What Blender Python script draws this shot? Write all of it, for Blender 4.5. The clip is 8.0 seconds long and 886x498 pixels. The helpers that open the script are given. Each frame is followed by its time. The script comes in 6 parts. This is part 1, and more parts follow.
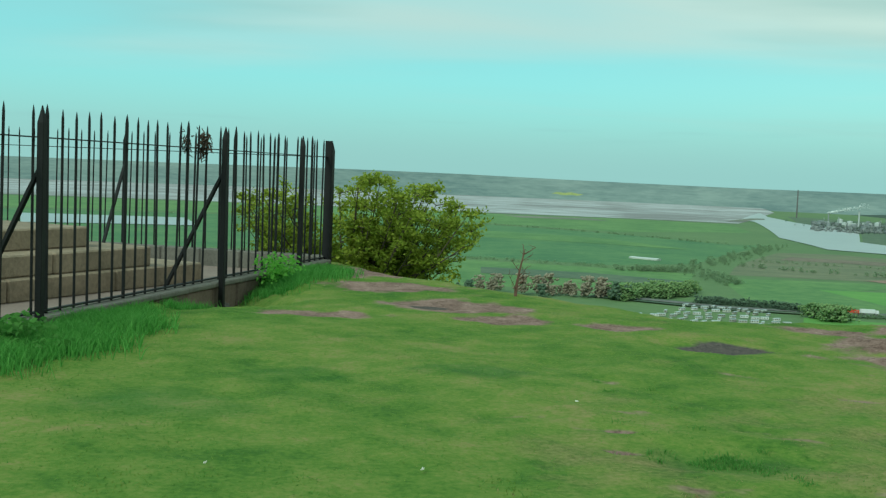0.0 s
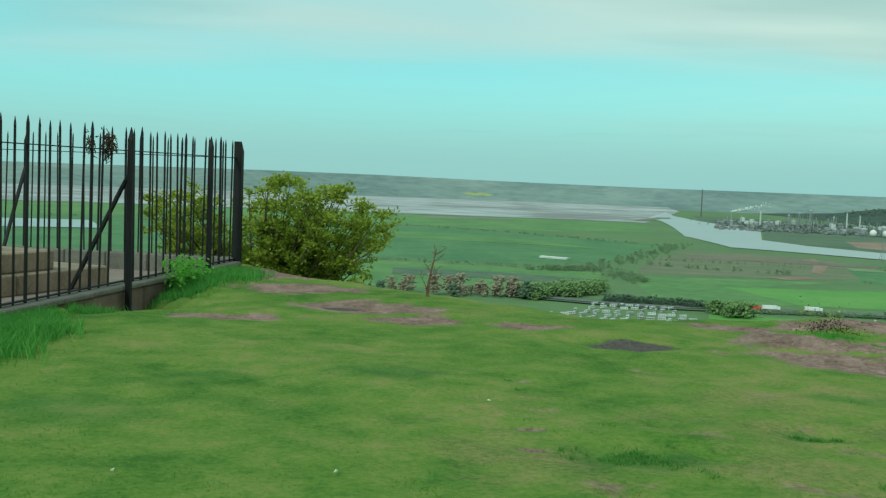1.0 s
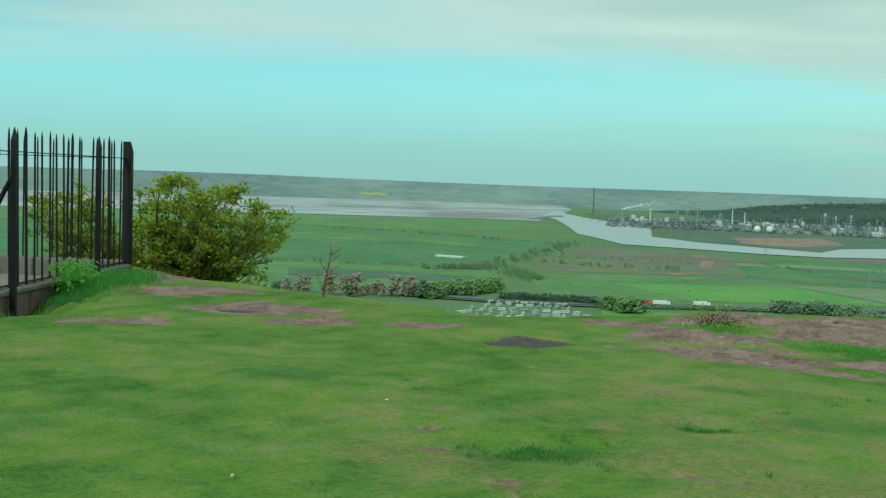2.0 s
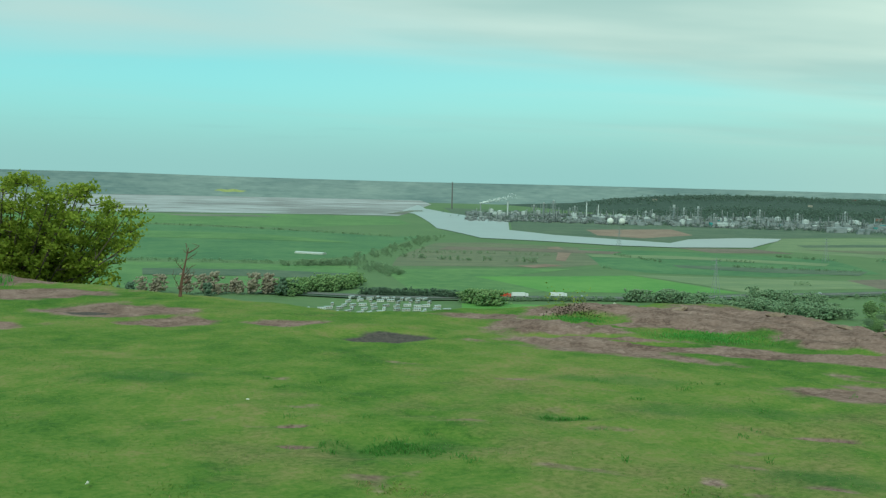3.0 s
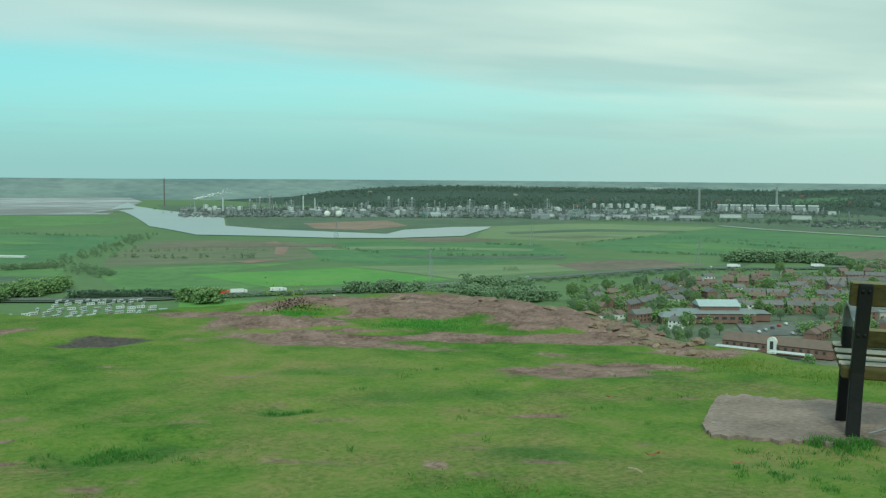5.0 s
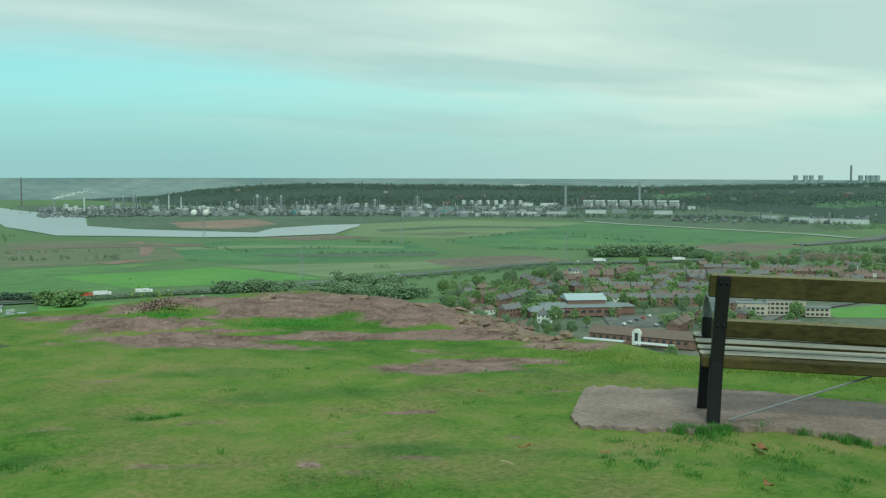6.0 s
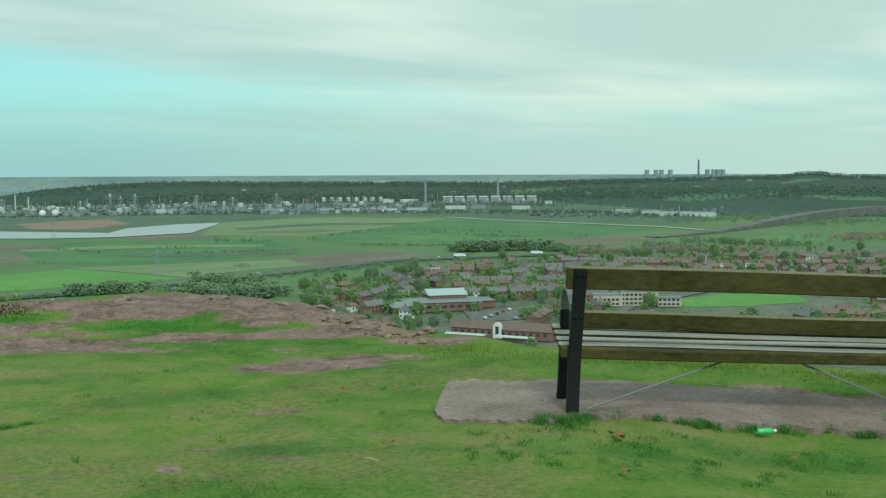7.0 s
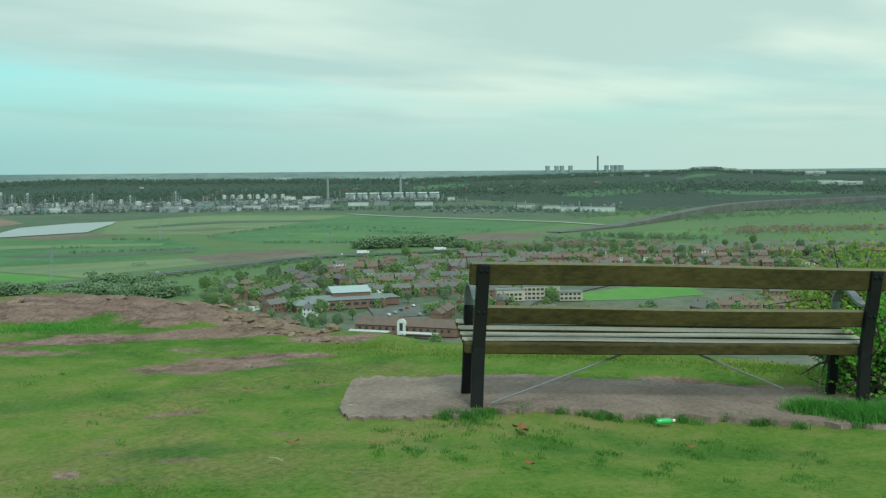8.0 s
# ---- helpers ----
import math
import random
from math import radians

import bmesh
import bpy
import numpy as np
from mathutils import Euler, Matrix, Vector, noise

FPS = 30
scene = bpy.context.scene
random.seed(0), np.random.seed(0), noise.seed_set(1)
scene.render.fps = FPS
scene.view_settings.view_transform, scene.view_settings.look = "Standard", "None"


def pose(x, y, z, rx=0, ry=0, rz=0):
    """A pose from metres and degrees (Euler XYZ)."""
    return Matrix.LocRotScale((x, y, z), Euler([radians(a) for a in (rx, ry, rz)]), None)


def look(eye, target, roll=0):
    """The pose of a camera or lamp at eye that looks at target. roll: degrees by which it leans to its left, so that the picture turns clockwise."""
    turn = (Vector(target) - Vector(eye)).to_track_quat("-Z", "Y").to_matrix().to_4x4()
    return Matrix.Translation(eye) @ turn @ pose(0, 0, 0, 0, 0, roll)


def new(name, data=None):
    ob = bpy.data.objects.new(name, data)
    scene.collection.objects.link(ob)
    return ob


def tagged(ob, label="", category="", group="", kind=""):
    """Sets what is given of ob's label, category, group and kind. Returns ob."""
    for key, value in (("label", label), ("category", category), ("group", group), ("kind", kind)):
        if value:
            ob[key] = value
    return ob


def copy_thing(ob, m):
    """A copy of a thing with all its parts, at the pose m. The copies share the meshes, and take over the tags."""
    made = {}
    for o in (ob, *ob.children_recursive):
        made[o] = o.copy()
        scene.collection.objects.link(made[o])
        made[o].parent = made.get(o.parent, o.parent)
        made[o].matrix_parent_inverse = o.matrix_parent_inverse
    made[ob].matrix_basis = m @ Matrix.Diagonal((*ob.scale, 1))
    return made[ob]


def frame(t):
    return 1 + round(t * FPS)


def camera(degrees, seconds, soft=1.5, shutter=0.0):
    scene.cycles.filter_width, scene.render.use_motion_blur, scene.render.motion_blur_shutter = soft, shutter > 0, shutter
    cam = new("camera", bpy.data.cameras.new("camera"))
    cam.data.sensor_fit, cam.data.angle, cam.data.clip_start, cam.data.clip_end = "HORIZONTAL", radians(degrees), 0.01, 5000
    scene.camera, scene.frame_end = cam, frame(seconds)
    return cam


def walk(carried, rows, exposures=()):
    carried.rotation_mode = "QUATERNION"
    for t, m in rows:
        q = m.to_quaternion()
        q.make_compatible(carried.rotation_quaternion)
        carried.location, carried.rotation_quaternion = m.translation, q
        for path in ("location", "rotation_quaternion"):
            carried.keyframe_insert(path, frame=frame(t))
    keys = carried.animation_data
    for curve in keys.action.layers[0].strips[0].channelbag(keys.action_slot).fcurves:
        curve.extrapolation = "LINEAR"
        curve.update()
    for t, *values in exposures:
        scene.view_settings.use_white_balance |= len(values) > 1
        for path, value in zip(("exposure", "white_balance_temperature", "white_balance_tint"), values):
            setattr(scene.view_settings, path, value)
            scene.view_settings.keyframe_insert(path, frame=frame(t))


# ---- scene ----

EYE = 1.35          # eye above the lawn
PLAIN = -93.65      # the marsh below the hill
# seconds, bearing to the right of +y, pitch, roll to the right
ROWS = [
    (0.0, 0.00, -3.95, 2.35), (0.5, 1.59, -3.87, 2.35), (1.0, 4.59, -3.74, 2.20), (1.5, 7.05, -3.62, 2.05),
    (3.0, 17.25, -3.61, 1.35), (3.5, 21.03, -3.61, 0.98), (4.0, 25.13, -3.62, 0.79), (4.5, 28.58, -3.67, 0.49),
    (6.0, 38.53, -3.85, 0.02), (6.5, 42.12, -3.92, -0.23), (7.0, 45.74, -4.05, -0.41), (7.5, 48.97, -4.17, -0.55),
    (8.0, 50.76, -4.27, -0.62),
]
cam = camera(43.7, 8.0, soft=1.3)
walk(cam, [(t, pose(0, 0, EYE, 90 + pitch, 0, -bearing) @ pose(0, 0, 0, 0, 0, roll)) for t, bearing, pitch, roll in ROWS],
     exposures=[(0.0, 0.31, 5980, -23), (4.0, 0.27, 5950, -21), (8.0, 0.32, 6000, -16)])


# ---- light ----
def nodes_of(owner):
    owner.use_nodes = True
    tree = owner.node_tree
    tree.nodes.clear()
    return tree


def node(tree, kind, **values):
    n = tree.nodes.new(kind)
    for key, value in values.items():
        if key in n.inputs:
            n.inputs[key].default_value = value
    return n


def link(tree, a, b):
    tree.links.new(a, b)


def ramp(tree, fac, stops):
    n = tree.nodes.new("ShaderNodeValToRGB")
    while len(n.color_ramp.elements) < len(stops):
        n.color_ramp.elements.new(0.5)
    for e, (at, c) in zip(n.color_ramp.elements, stops):
        e.position = at
        e.color = (*c, 1) if len(c) == 3 else c
    link(tree, fac, n.inputs["Fac"])
    return n


def maths(tree, op, a, b=None):
    n = tree.nodes.new("ShaderNodeMath")
    n.operation = op
    for i, v in enumerate((a, b)):
        if v is None:
            continue
        if isinstance(v, (int, float)):
            n.inputs[i].default_value = v
        else:
            link(tree, v, n.inputs[i])
    return n.outputs[0]


SUN_BEARING, SUN_HEIGHT = 215.0, 42.0
world = bpy.data.worlds.new("overcast_sky")
scene.world = world
tree = nodes_of(world)
sky = tree.nodes.new("ShaderNodeTexSky")
sky.sky_type = "NISHITA"
sky.sun_disc = False
sky.sun_elevation = radians(SUN_HEIGHT)
sky.sun_rotation = radians(SUN_BEARING)
sky.dust_density = 0.4
sky.ozone_density = 3.0
coord = tree.nodes.new("ShaderNodeTexCoord")
split = tree.nodes.new("ShaderNodeSeparateXYZ")
link(tree, coord.outputs["Generated"], split.inputs[0])
up = maths(tree, "MAXIMUM", split.outputs["Z"], 0.0)
deck = maths(tree, "ADD", up, 0.05)
join = tree.nodes.new("ShaderNodeCombineXYZ")
link(tree, maths(tree, "DIVIDE", split.outputs["X"], deck), join.inputs[0])
link(tree, maths(tree, "DIVIDE", split.outputs["Y"], deck), join.inputs[1])
stretch = tree.nodes.new("ShaderNodeMapping")
stretch.inputs["Rotation"].default_value = (0, 0, radians(24))
stretch.inputs["Scale"].default_value = (0.22, 0.42, 1)
stretch.inputs["Location"].default_value = (3.1, 0.7, 0)
link(tree, join.outputs[0], stretch.inputs["Vector"])
puffs = node(tree, "ShaderNodeTexNoise", Scale=1.0, Detail=5.0, Roughness=0.45, Distortion=0.3)
link(tree, stretch.outputs[0], puffs.inputs["Vector"])


def between(tree, fac, a, b):
    """The colour a where fac is 0 and b where it is 1."""
    n = tree.nodes.new("ShaderNodeMix")
    n.data_type = "RGBA"
    link(tree, fac, n.inputs["Factor"])
    for value, name in ((a, "A"), (b, "B")):
        if isinstance(value, tuple):
            n.inputs[name].default_value = (*value, 1)
        else:
            link(tree, value, n.inputs[name])
    return n.outputs["Result"]


# the cloud deck closes in upwards and to the east; a clear band lies low in the north-west
east = ramp(tree, split.outputs["X"], [(0.10, (0, 0, 0)), (0.88, (1, 1, 1))]).outputs["Color"]
thick = maths(tree, "ADD", maths(tree, "MULTIPLY", maths(tree, "SUBTRACT", up, 0.088), 9.0), maths(tree, "MULTIPLY", maths(tree, "SUBTRACT", split.outputs["X"], 0.30), 0.85))
thick = maths(tree, "ADD", thick, maths(tree, "MULTIPLY", maths(tree, "SUBTRACT", puffs.outputs["Fac"], 0.5), 1.9))
cover = ramp(tree, maths(tree, "ADD", thick, 0.5), [(0.08, (0, 0, 0)), (0.95, (1, 1, 1))])
cover.color_ramp.interpolation = "EASE"
shades = node(tree, "ShaderNodeTexNoise", Scale=1.5, Detail=4.0, Roughness=0.45)
link(tree, stretch.outputs[0], shades.inputs["Vector"])
tone = ramp(tree, shades.outputs["Fac"], [(0.40, (0, 0, 0)), (0.60, (1, 1, 1))]).outputs["Color"]
cloud = between(tree, tone, between(tree, east, (0.36, 0.46, 0.48), (0.49, 0.545, 0.535)), between(tree, east, (0.50, 0.555, 0.575), (0.68, 0.685, 0.64)))
clear = tree.nodes.new("ShaderNodeMix")
clear.data_type = "RGBA"
clear.blend_type = "MULTIPLY"
clear.inputs["Factor"].default_value = 1.0
link(tree, sky.outputs[0], clear.inputs["A"])
clear.inputs["B"].default_value = (0.072, 0.096, 0.090, 1)
veil = between(tree, east, (0.335, 0.605, 0.665), (0.47, 0.62, 0.60))
veil_amount = tree.nodes.new("ShaderNodeValue")
veil_amount.outputs[0].default_value = 0.70
blue = between(tree, veil_amount.outputs[0], clear.outputs["Result"], veil)
decked = between(tree, cover.outputs["Color"], blue, cloud)
# thin grey wisps low over the estuary
wisp_at = tree.nodes.new("ShaderNodeMapping")
wisp_at.inputs["Scale"].default_value = (4.5, 2.0, 62)
link(tree, coord.outputs["Generated"], wisp_at.inputs["Vector"])
wisps = node(tree, "ShaderNodeTexNoise", Scale=1.0, Detail=4.0, Roughness=0.5)
link(tree, wisp_at.outputs[0], wisps.inputs["Vector"])
wisp = ramp(tree, wisps.outputs["Fac"], [(0.55, (0, 0, 0)), (0.72, (1, 1, 1))])
band = ramp(tree, up, [(0.022, (0, 0, 0)), (0.040, (0.6, 0.6, 0.6)), (0.062, (0, 0, 0))])
wispy = between(tree, maths(tree, "MULTIPLY", wisp.outputs["Color"], band.outputs["Color"]), decked, (0.29, 0.44, 0.48))
far_east = ramp(tree, split.outputs["X"], [(0.45, (0, 0, 0)), (0.96, (1, 1, 1))]).outputs["Color"]
low = ramp(tree, up, [(0.0, (1, 1, 1)), (0.088, (0, 0, 0))])
low.color_ramp.interpolation = "EASE"
sky_all = between(tree, low.outputs["Color"], wispy, between(tree, far_east, (0.325, 0.465, 0.485), (0.51, 0.560, 0.535)))
back = tree.nodes.new("ShaderNodeBackground")
back.inputs["Strength"].default_value = 1.0
link(tree, sky_all, back.inputs["Color"])
link(tree, back.outputs[0], tree.nodes.new("ShaderNodeOutputWorld").inputs[0])

sun = new("sun", bpy.data.lights.new("sun", "SUN"))
sun.data.energy = 1.7
sun.data.angle = radians(14)
sun.data.color = (1.0, 0.95, 0.88)
sun.matrix_world = look((math.sin(radians(SUN_BEARING)) * 50, math.cos(radians(SUN_BEARING)) * 50, 50 * math.tan(radians(SUN_HEIGHT))), (0, 0, 0))


# ---- materials ----
def surface(name, dark, light, size=1.0, fine=0.1, rough=0.85, bump=0.3, metal=0.0, mid=None, spread=0.25, random_tone=0.0, stretch=(1, 1, 1), spec=0.5):
    """Two noises, size and fine in metres, run from dark to light; bump is the fine noise's relief."""
    m = bpy.data.materials.new(name)
    t = nodes_of(m)
    place = t.nodes.new("ShaderNodeNewGeometry")
    move = t.nodes.new("ShaderNodeMapping")
    move.inputs["Scale"].default_value = stretch
    link(t, place.outputs["Position"], move.inputs["Vector"])
    big = node(t, "ShaderNodeTexNoise", Scale=1 / size, Detail=4.0, Roughness=0.6)
    small = node(t, "ShaderNodeTexNoise", Scale=1 / fine, Detail=3.0, Roughness=0.65)
    link(t, move.outputs[0], big.inputs["Vector"])
    link(t, move.outputs[0], small.inputs["Vector"])
    fac = maths(t, "ADD", maths(t, "MULTIPLY", big.outputs["Fac"], 0.55), maths(t, "MULTIPLY", small.outputs["Fac"], 0.45))
    if random_tone:
        info = t.nodes.new("ShaderNodeObjectInfo")
        fac = maths(t, "ADD", fac, maths(t, "MULTIPLY", maths(t, "SUBTRACT", info.outputs["Random"], 0.5), random_tone))
    stops = [(0.5 - spread, dark), (0.5 + spread, light)]
    if mid:
        stops.insert(1, (0.5, mid))
    colour = ramp(t, fac, stops)
    shade = node(t, "ShaderNodeBsdfPrincipled", Roughness=rough, Metallic=metal)
    shade.inputs["Specular IOR Level"].default_value = spec
    link(t, colour.outputs["Color"], shade.inputs["Base Color"])
    if bump:
        b = node(t, "ShaderNodeBump", Strength=bump, Distance=fine * 0.4)
        link(t, small.outputs["Fac"], b.inputs["Height"])
        link(t, b.outputs[0], shade.inputs["Normal"])
    link(t, shade.outputs[0], t.nodes.new("ShaderNodeOutputMaterial").inputs[0])
    return m


def leafy(name, dark, light, rough=0.6):
    """Leaves and blades: each island takes its own tone; light passes through a little."""
    m = bpy.data.materials.new(name)
    t = nodes_of(m)
    place = t.nodes.new("ShaderNodeNewGeometry")
    big = node(t, "ShaderNodeTexNoise", Scale=0.9, Detail=3.0)
    link(t, place.outputs["Position"], big.inputs["Vector"])
    fac = maths(t, "ADD", maths(t, "MULTIPLY", place.outputs["Random Per Island"], 0.6), maths(t, "MULTIPLY", big.outputs["Fac"], 0.5))
    colour = ramp(t, fac, [(0.15, dark), (0.95, light)])
    shade = node(t, "ShaderNodeBsdfPrincipled", Roughness=rough)
    shade.inputs["Specular IOR Level"].default_value = 0.12
    link(t, colour.outputs["Color"], shade.inputs["Base Color"])
    glow = t.nodes.new("ShaderNodeBsdfTranslucent")
    link(t, colour.outputs["Color"], glow.inputs["Color"])
    both = node(t, "ShaderNodeMixShader", Fac=0.5)
    link(t, shade.outputs[0], both.inputs[1])
    link(t, glow.outputs[0], both.inputs[2])
    link(t, both.outputs[0], t.nodes.new("ShaderNodeOutputMaterial").inputs[0])
    return m


def hilltop():
    """Short turf, worn earth, sandstone and cinders, mixed by the masks that the ground's mesh carries."""
    m = bpy.data.materials.new("hilltop_turf")
    t = nodes_of(m)
    place = t.nodes.new("ShaderNodeNewGeometry")
    shade = node(t, "ShaderNodeBsdfPrincipled", Roughness=0.95)
    shade.inputs["Specular IOR Level"].default_value = 0.1

    def noise_at(size, detail=4.0, rough=0.6):
        n = node(t, "ShaderNodeTexNoise", Scale=1 / size, Detail=detail, Roughness=rough)
        link(t, place.outputs["Position"], n.inputs["Vector"])
        return n.outputs["Fac"]

    wide, broad, patchy, grain = noise_at(2.2), noise_at(0.95, 5.0, 0.65), noise_at(0.35), noise_at(0.035, 3.0, 0.7)
    fac = maths(t, "ADD", maths(t, "MULTIPLY", wide, 0.42), maths(t, "ADD", maths(t, "MULTIPLY", patchy, 0.33), maths(t, "MULTIPLY", grain, 0.25)))
    grass = ramp(t, fac, [(0.39, (0.056, 0.120, 0.020)), (0.46, (0.102, 0.175, 0.030)), (0.53, (0.155, 0.205, 0.046)), (0.60, (0.230, 0.212, 0.080))])
    straw = ramp(t, grain, [(0.35, (0.130, 0.120, 0.048)), (0.65, (0.270, 0.215, 0.105))])
    lush_green = ramp(t, fac, [(0.40, (0.026, 0.088, 0.016)), (0.60, (0.072, 0.165, 0.034))])
    chips = maths(t, "ADD", maths(t, "MULTIPLY", patchy, 0.5), maths(t, "MULTIPLY", grain, 0.5))
    stone_tone = ramp(t, chips, [(0.33, (0.125, 0.080, 0.068)), (0.47, (0.222, 0.142, 0.122)), (0.56, (0.268, 0.176, 0.153)), (0.68, (0.36, 0.255, 0.225))])
    seams = ramp(t, maths(t, "ABSOLUTE", maths(t, "SUBTRACT", noise_at(0.55, 6.0, 0.7), 0.5)), [(0.0, (0.30, 0.27, 0.25)), (0.035, (1, 1, 1))])
    earth = t.nodes.new("ShaderNodeMix")
    earth.data_type = "RGBA"
    earth.blend_type = "MULTIPLY"
    earth.inputs["Factor"].default_value = 0.55
    link(t, stone_tone.outputs["Color"], earth.inputs["A"])
    link(t, seams.outputs["Color"], earth.inputs["B"])
    ash = ramp(t, grain, [(0.3, (0.05, 0.045, 0.045)), (0.7, (0.13, 0.105, 0.095))])
    last = grass.outputs["Color"]
    for mask, layer, ragged, reach in (("dry", straw.outputs["Color"], broad, 2.6), ("lush", lush_green.outputs["Color"], broad, 1.4), ("bare", earth.outputs["Result"], maths(t, "MULTIPLY", maths(t, "ADD", patchy, broad), 0.5), 2.3), ("cinder", ash.outputs["Color"], patchy, 1.1)):
        a = t.nodes.new("ShaderNodeAttribute")
        a.attribute_name = mask
        stops = [(0.36, (0, 0, 0)), (0.68, (1, 1, 1))] if mask in ("bare", "cinder") else [(0.45, (0, 0, 0)), (1.0, (0.75, 0.75, 0.75))]
        edge = ramp(t, maths(t, "ADD", a.outputs["Fac"], maths(t, "MULTIPLY", maths(t, "SUBTRACT", ragged, 0.5), reach)), stops)
        mix = t.nodes.new("ShaderNodeMix")
        mix.data_type = "RGBA"
        link(t, edge.outputs["Color"], mix.inputs["Factor"])
        link(t, last, mix.inputs["A"])
        link(t, layer, mix.inputs["B"])
        last = mix.outputs["Result"]
    link(t, last, shade.inputs["Base Color"])
    b = node(t, "ShaderNodeBump", Strength=0.35, Distance=0.012)
    link(t, maths(t, "ADD", grain, patchy), b.inputs["Height"])
    link(t, b.outputs[0], shade.inputs["Normal"])
    link(t, shade.outputs[0], t.nodes.new("ShaderNodeOutputMaterial").inputs[0])
    return m


TURF = hilltop()
SLOPE = surface("hillside_scrub", (0.02, 0.05, 0.015), (0.08, 0.13, 0.04), 9, 1.2)
MARSH = surface("marsh_grass", (0.069, 0.131, 0.044), (0.138, 0.206, 0.075), 160, 14, bump=0)
RIDGE = surface("wooded_ridge", (0.036, 0.060, 0.046), (0.056, 0.084, 0.064), 190, 32, bump=0.6, spread=0.18, spec=0.3)
# aerial haze over the far land is put into this blue-grey colour
FARLAND = surface("hazed_distant_land", (0.120, 0.170, 0.172), (0.225, 0.275, 0.262), 420, 60, bump=0, spread=0.13, stretch=(1, 1, 7))
IRON = surface("black_painted_iron", (0.005, 0.005, 0.006), (0.017, 0.016, 0.017), 0.3, 0.02, rough=0.6, bump=0.2, spec=0.25)
CONCRETE = surface("weathered_concrete", (0.13, 0.088, 0.074), (0.37, 0.270, 0.238), 0.55, 0.03, bump=0.6, spread=0.17)
SANDSTONE = surface("sandstone_step", (0.111, 0.086, 0.058), (0.377, 0.280, 0.202), 0.5, 0.05, bump=0.5)
COPING = surface("lichen_coping", (0.075, 0.065, 0.056), (0.21, 0.19, 0.165), 0.4, 0.04)
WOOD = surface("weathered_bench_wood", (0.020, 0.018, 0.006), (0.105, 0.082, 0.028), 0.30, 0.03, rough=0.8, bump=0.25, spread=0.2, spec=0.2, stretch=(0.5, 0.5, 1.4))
# glossy highlight of the armrests, put into a paler and shinier metal
POLISHED = surface("highlit_polished_iron", (0.16, 0.16, 0.165), (0.30, 0.30, 0.31), 0.2, 0.02, rough=0.35, metal=0.7)
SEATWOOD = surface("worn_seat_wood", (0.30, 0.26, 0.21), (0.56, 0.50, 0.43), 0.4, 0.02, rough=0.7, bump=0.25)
# paler brown for the upward faces of the back boards
WOOD_EDGE = surface("pale_slat_top", (0.095, 0.082, 0.038), (0.25, 0.215, 0.125), 0.5, 0.02, rough=0.8, bump=0.25)
GALV = surface("dull_iron_rod", (0.13, 0.13, 0.14), (0.26, 0.26, 0.27), 0.2, 0.02, rough=0.55, metal=0.3)
WATER = surface("tidal_water", (0.25, 0.255, 0.265), (0.34, 0.345, 0.355), 200, 20, rough=0.28, bump=0.05)
MUD = surface("tidal_mud", (0.165, 0.145, 0.145), (0.43, 0.425, 0.45), 330, 90, rough=0.5, bump=0, spread=0.07, stretch=(0.75, 1.6, 1))


# ---- plan helpers ----
def at(bearing, r, z=0.0):
    """A place by its bearing to the right of +y and its distance from the eye's foot."""
    a = radians(bearing)
    return Vector((math.sin(a) * r, math.cos(a) * r, z))


def mesh_of(name, bm):
    me = bpy.data.meshes.new(name)
    bm.to_mesh(me)
    bm.free()
    return me


def part(name, bm, material, parent=None, label="", smooth=False):
    me = mesh_of(name, bm) if isinstance(bm, bmesh.types.BMesh) else bm
    if not me.materials:
        me.materials.append(material)
    if smooth:
        me.polygons.foreach_set("use_smooth", [True] * len(me.polygons))
    ob = new(name, me)
    if parent:
        ob.parent = parent
    if label:
        ob["label"] = label
    return ob


def box(bm, size, m=None, bevel=0.0):
    m = m or Matrix.Identity(4)
    made = bmesh.ops.create_cube(bm, size=1.0, matrix=m @ Matrix.Diagonal((*size, 1)))
    if bevel:
        edges = list({e for v in made["verts"] for e in v.link_edges})
        bmesh.ops.bevel(bm, geom=edges, offset=bevel, segments=1, affect="EDGES")
    return bm


def tube(bm, points, radii, sides=6):
    """A swept rod through the points, with a radius at each."""
    points = [Vector(p) for p in points]
    rings = []
    for i, p in enumerate(points):
        way = (points[min(i + 1, len(points) - 1)] - points[max(i - 1, 0)]).normalized()
        side = way.cross(Vector((0.13, 0.2, 1)) if abs(way.z) < 0.95 else Vector((1, 0.1, 0))).normalized()
        other = side.cross(way)
        r = radii[i] if hasattr(radii, "__len__") else radii
        rings.append([bm.verts.new(p + (side * math.cos(k * math.tau / sides) + other * math.sin(k * math.tau / sides)) * r) for k in range(sides)])
    for a, b in zip(rings, rings[1:]):
        for k in range(sides):
            bm.faces.new((a[k], a[(k + 1) % sides], b[(k + 1) % sides], b[k]))
    bm.faces.new(rings[0])
    bm.faces.new(rings[-1][::-1])
    return bm


def raw_mesh(name, verts, faces_of_n, n):
    """A mesh from numpy rows of places and of faces with n corners each."""
    me = bpy.data.meshes.new(name)
    me.vertices.add(len(verts))
    me.vertices.foreach_set("co", np.asarray(verts, np.float32).ravel())
    count = len(faces_of_n)
    me.loops.add(count * n)
    me.loops.foreach_set("vertex_index", np.asarray(faces_of_n, np.int32).ravel())
    me.polygons.add(count)
    me.polygons.foreach_set("loop_start", np.arange(0, count * n, n, dtype=np.int32))
    me.update(calc_edges=True)
    me.validate()
    return me


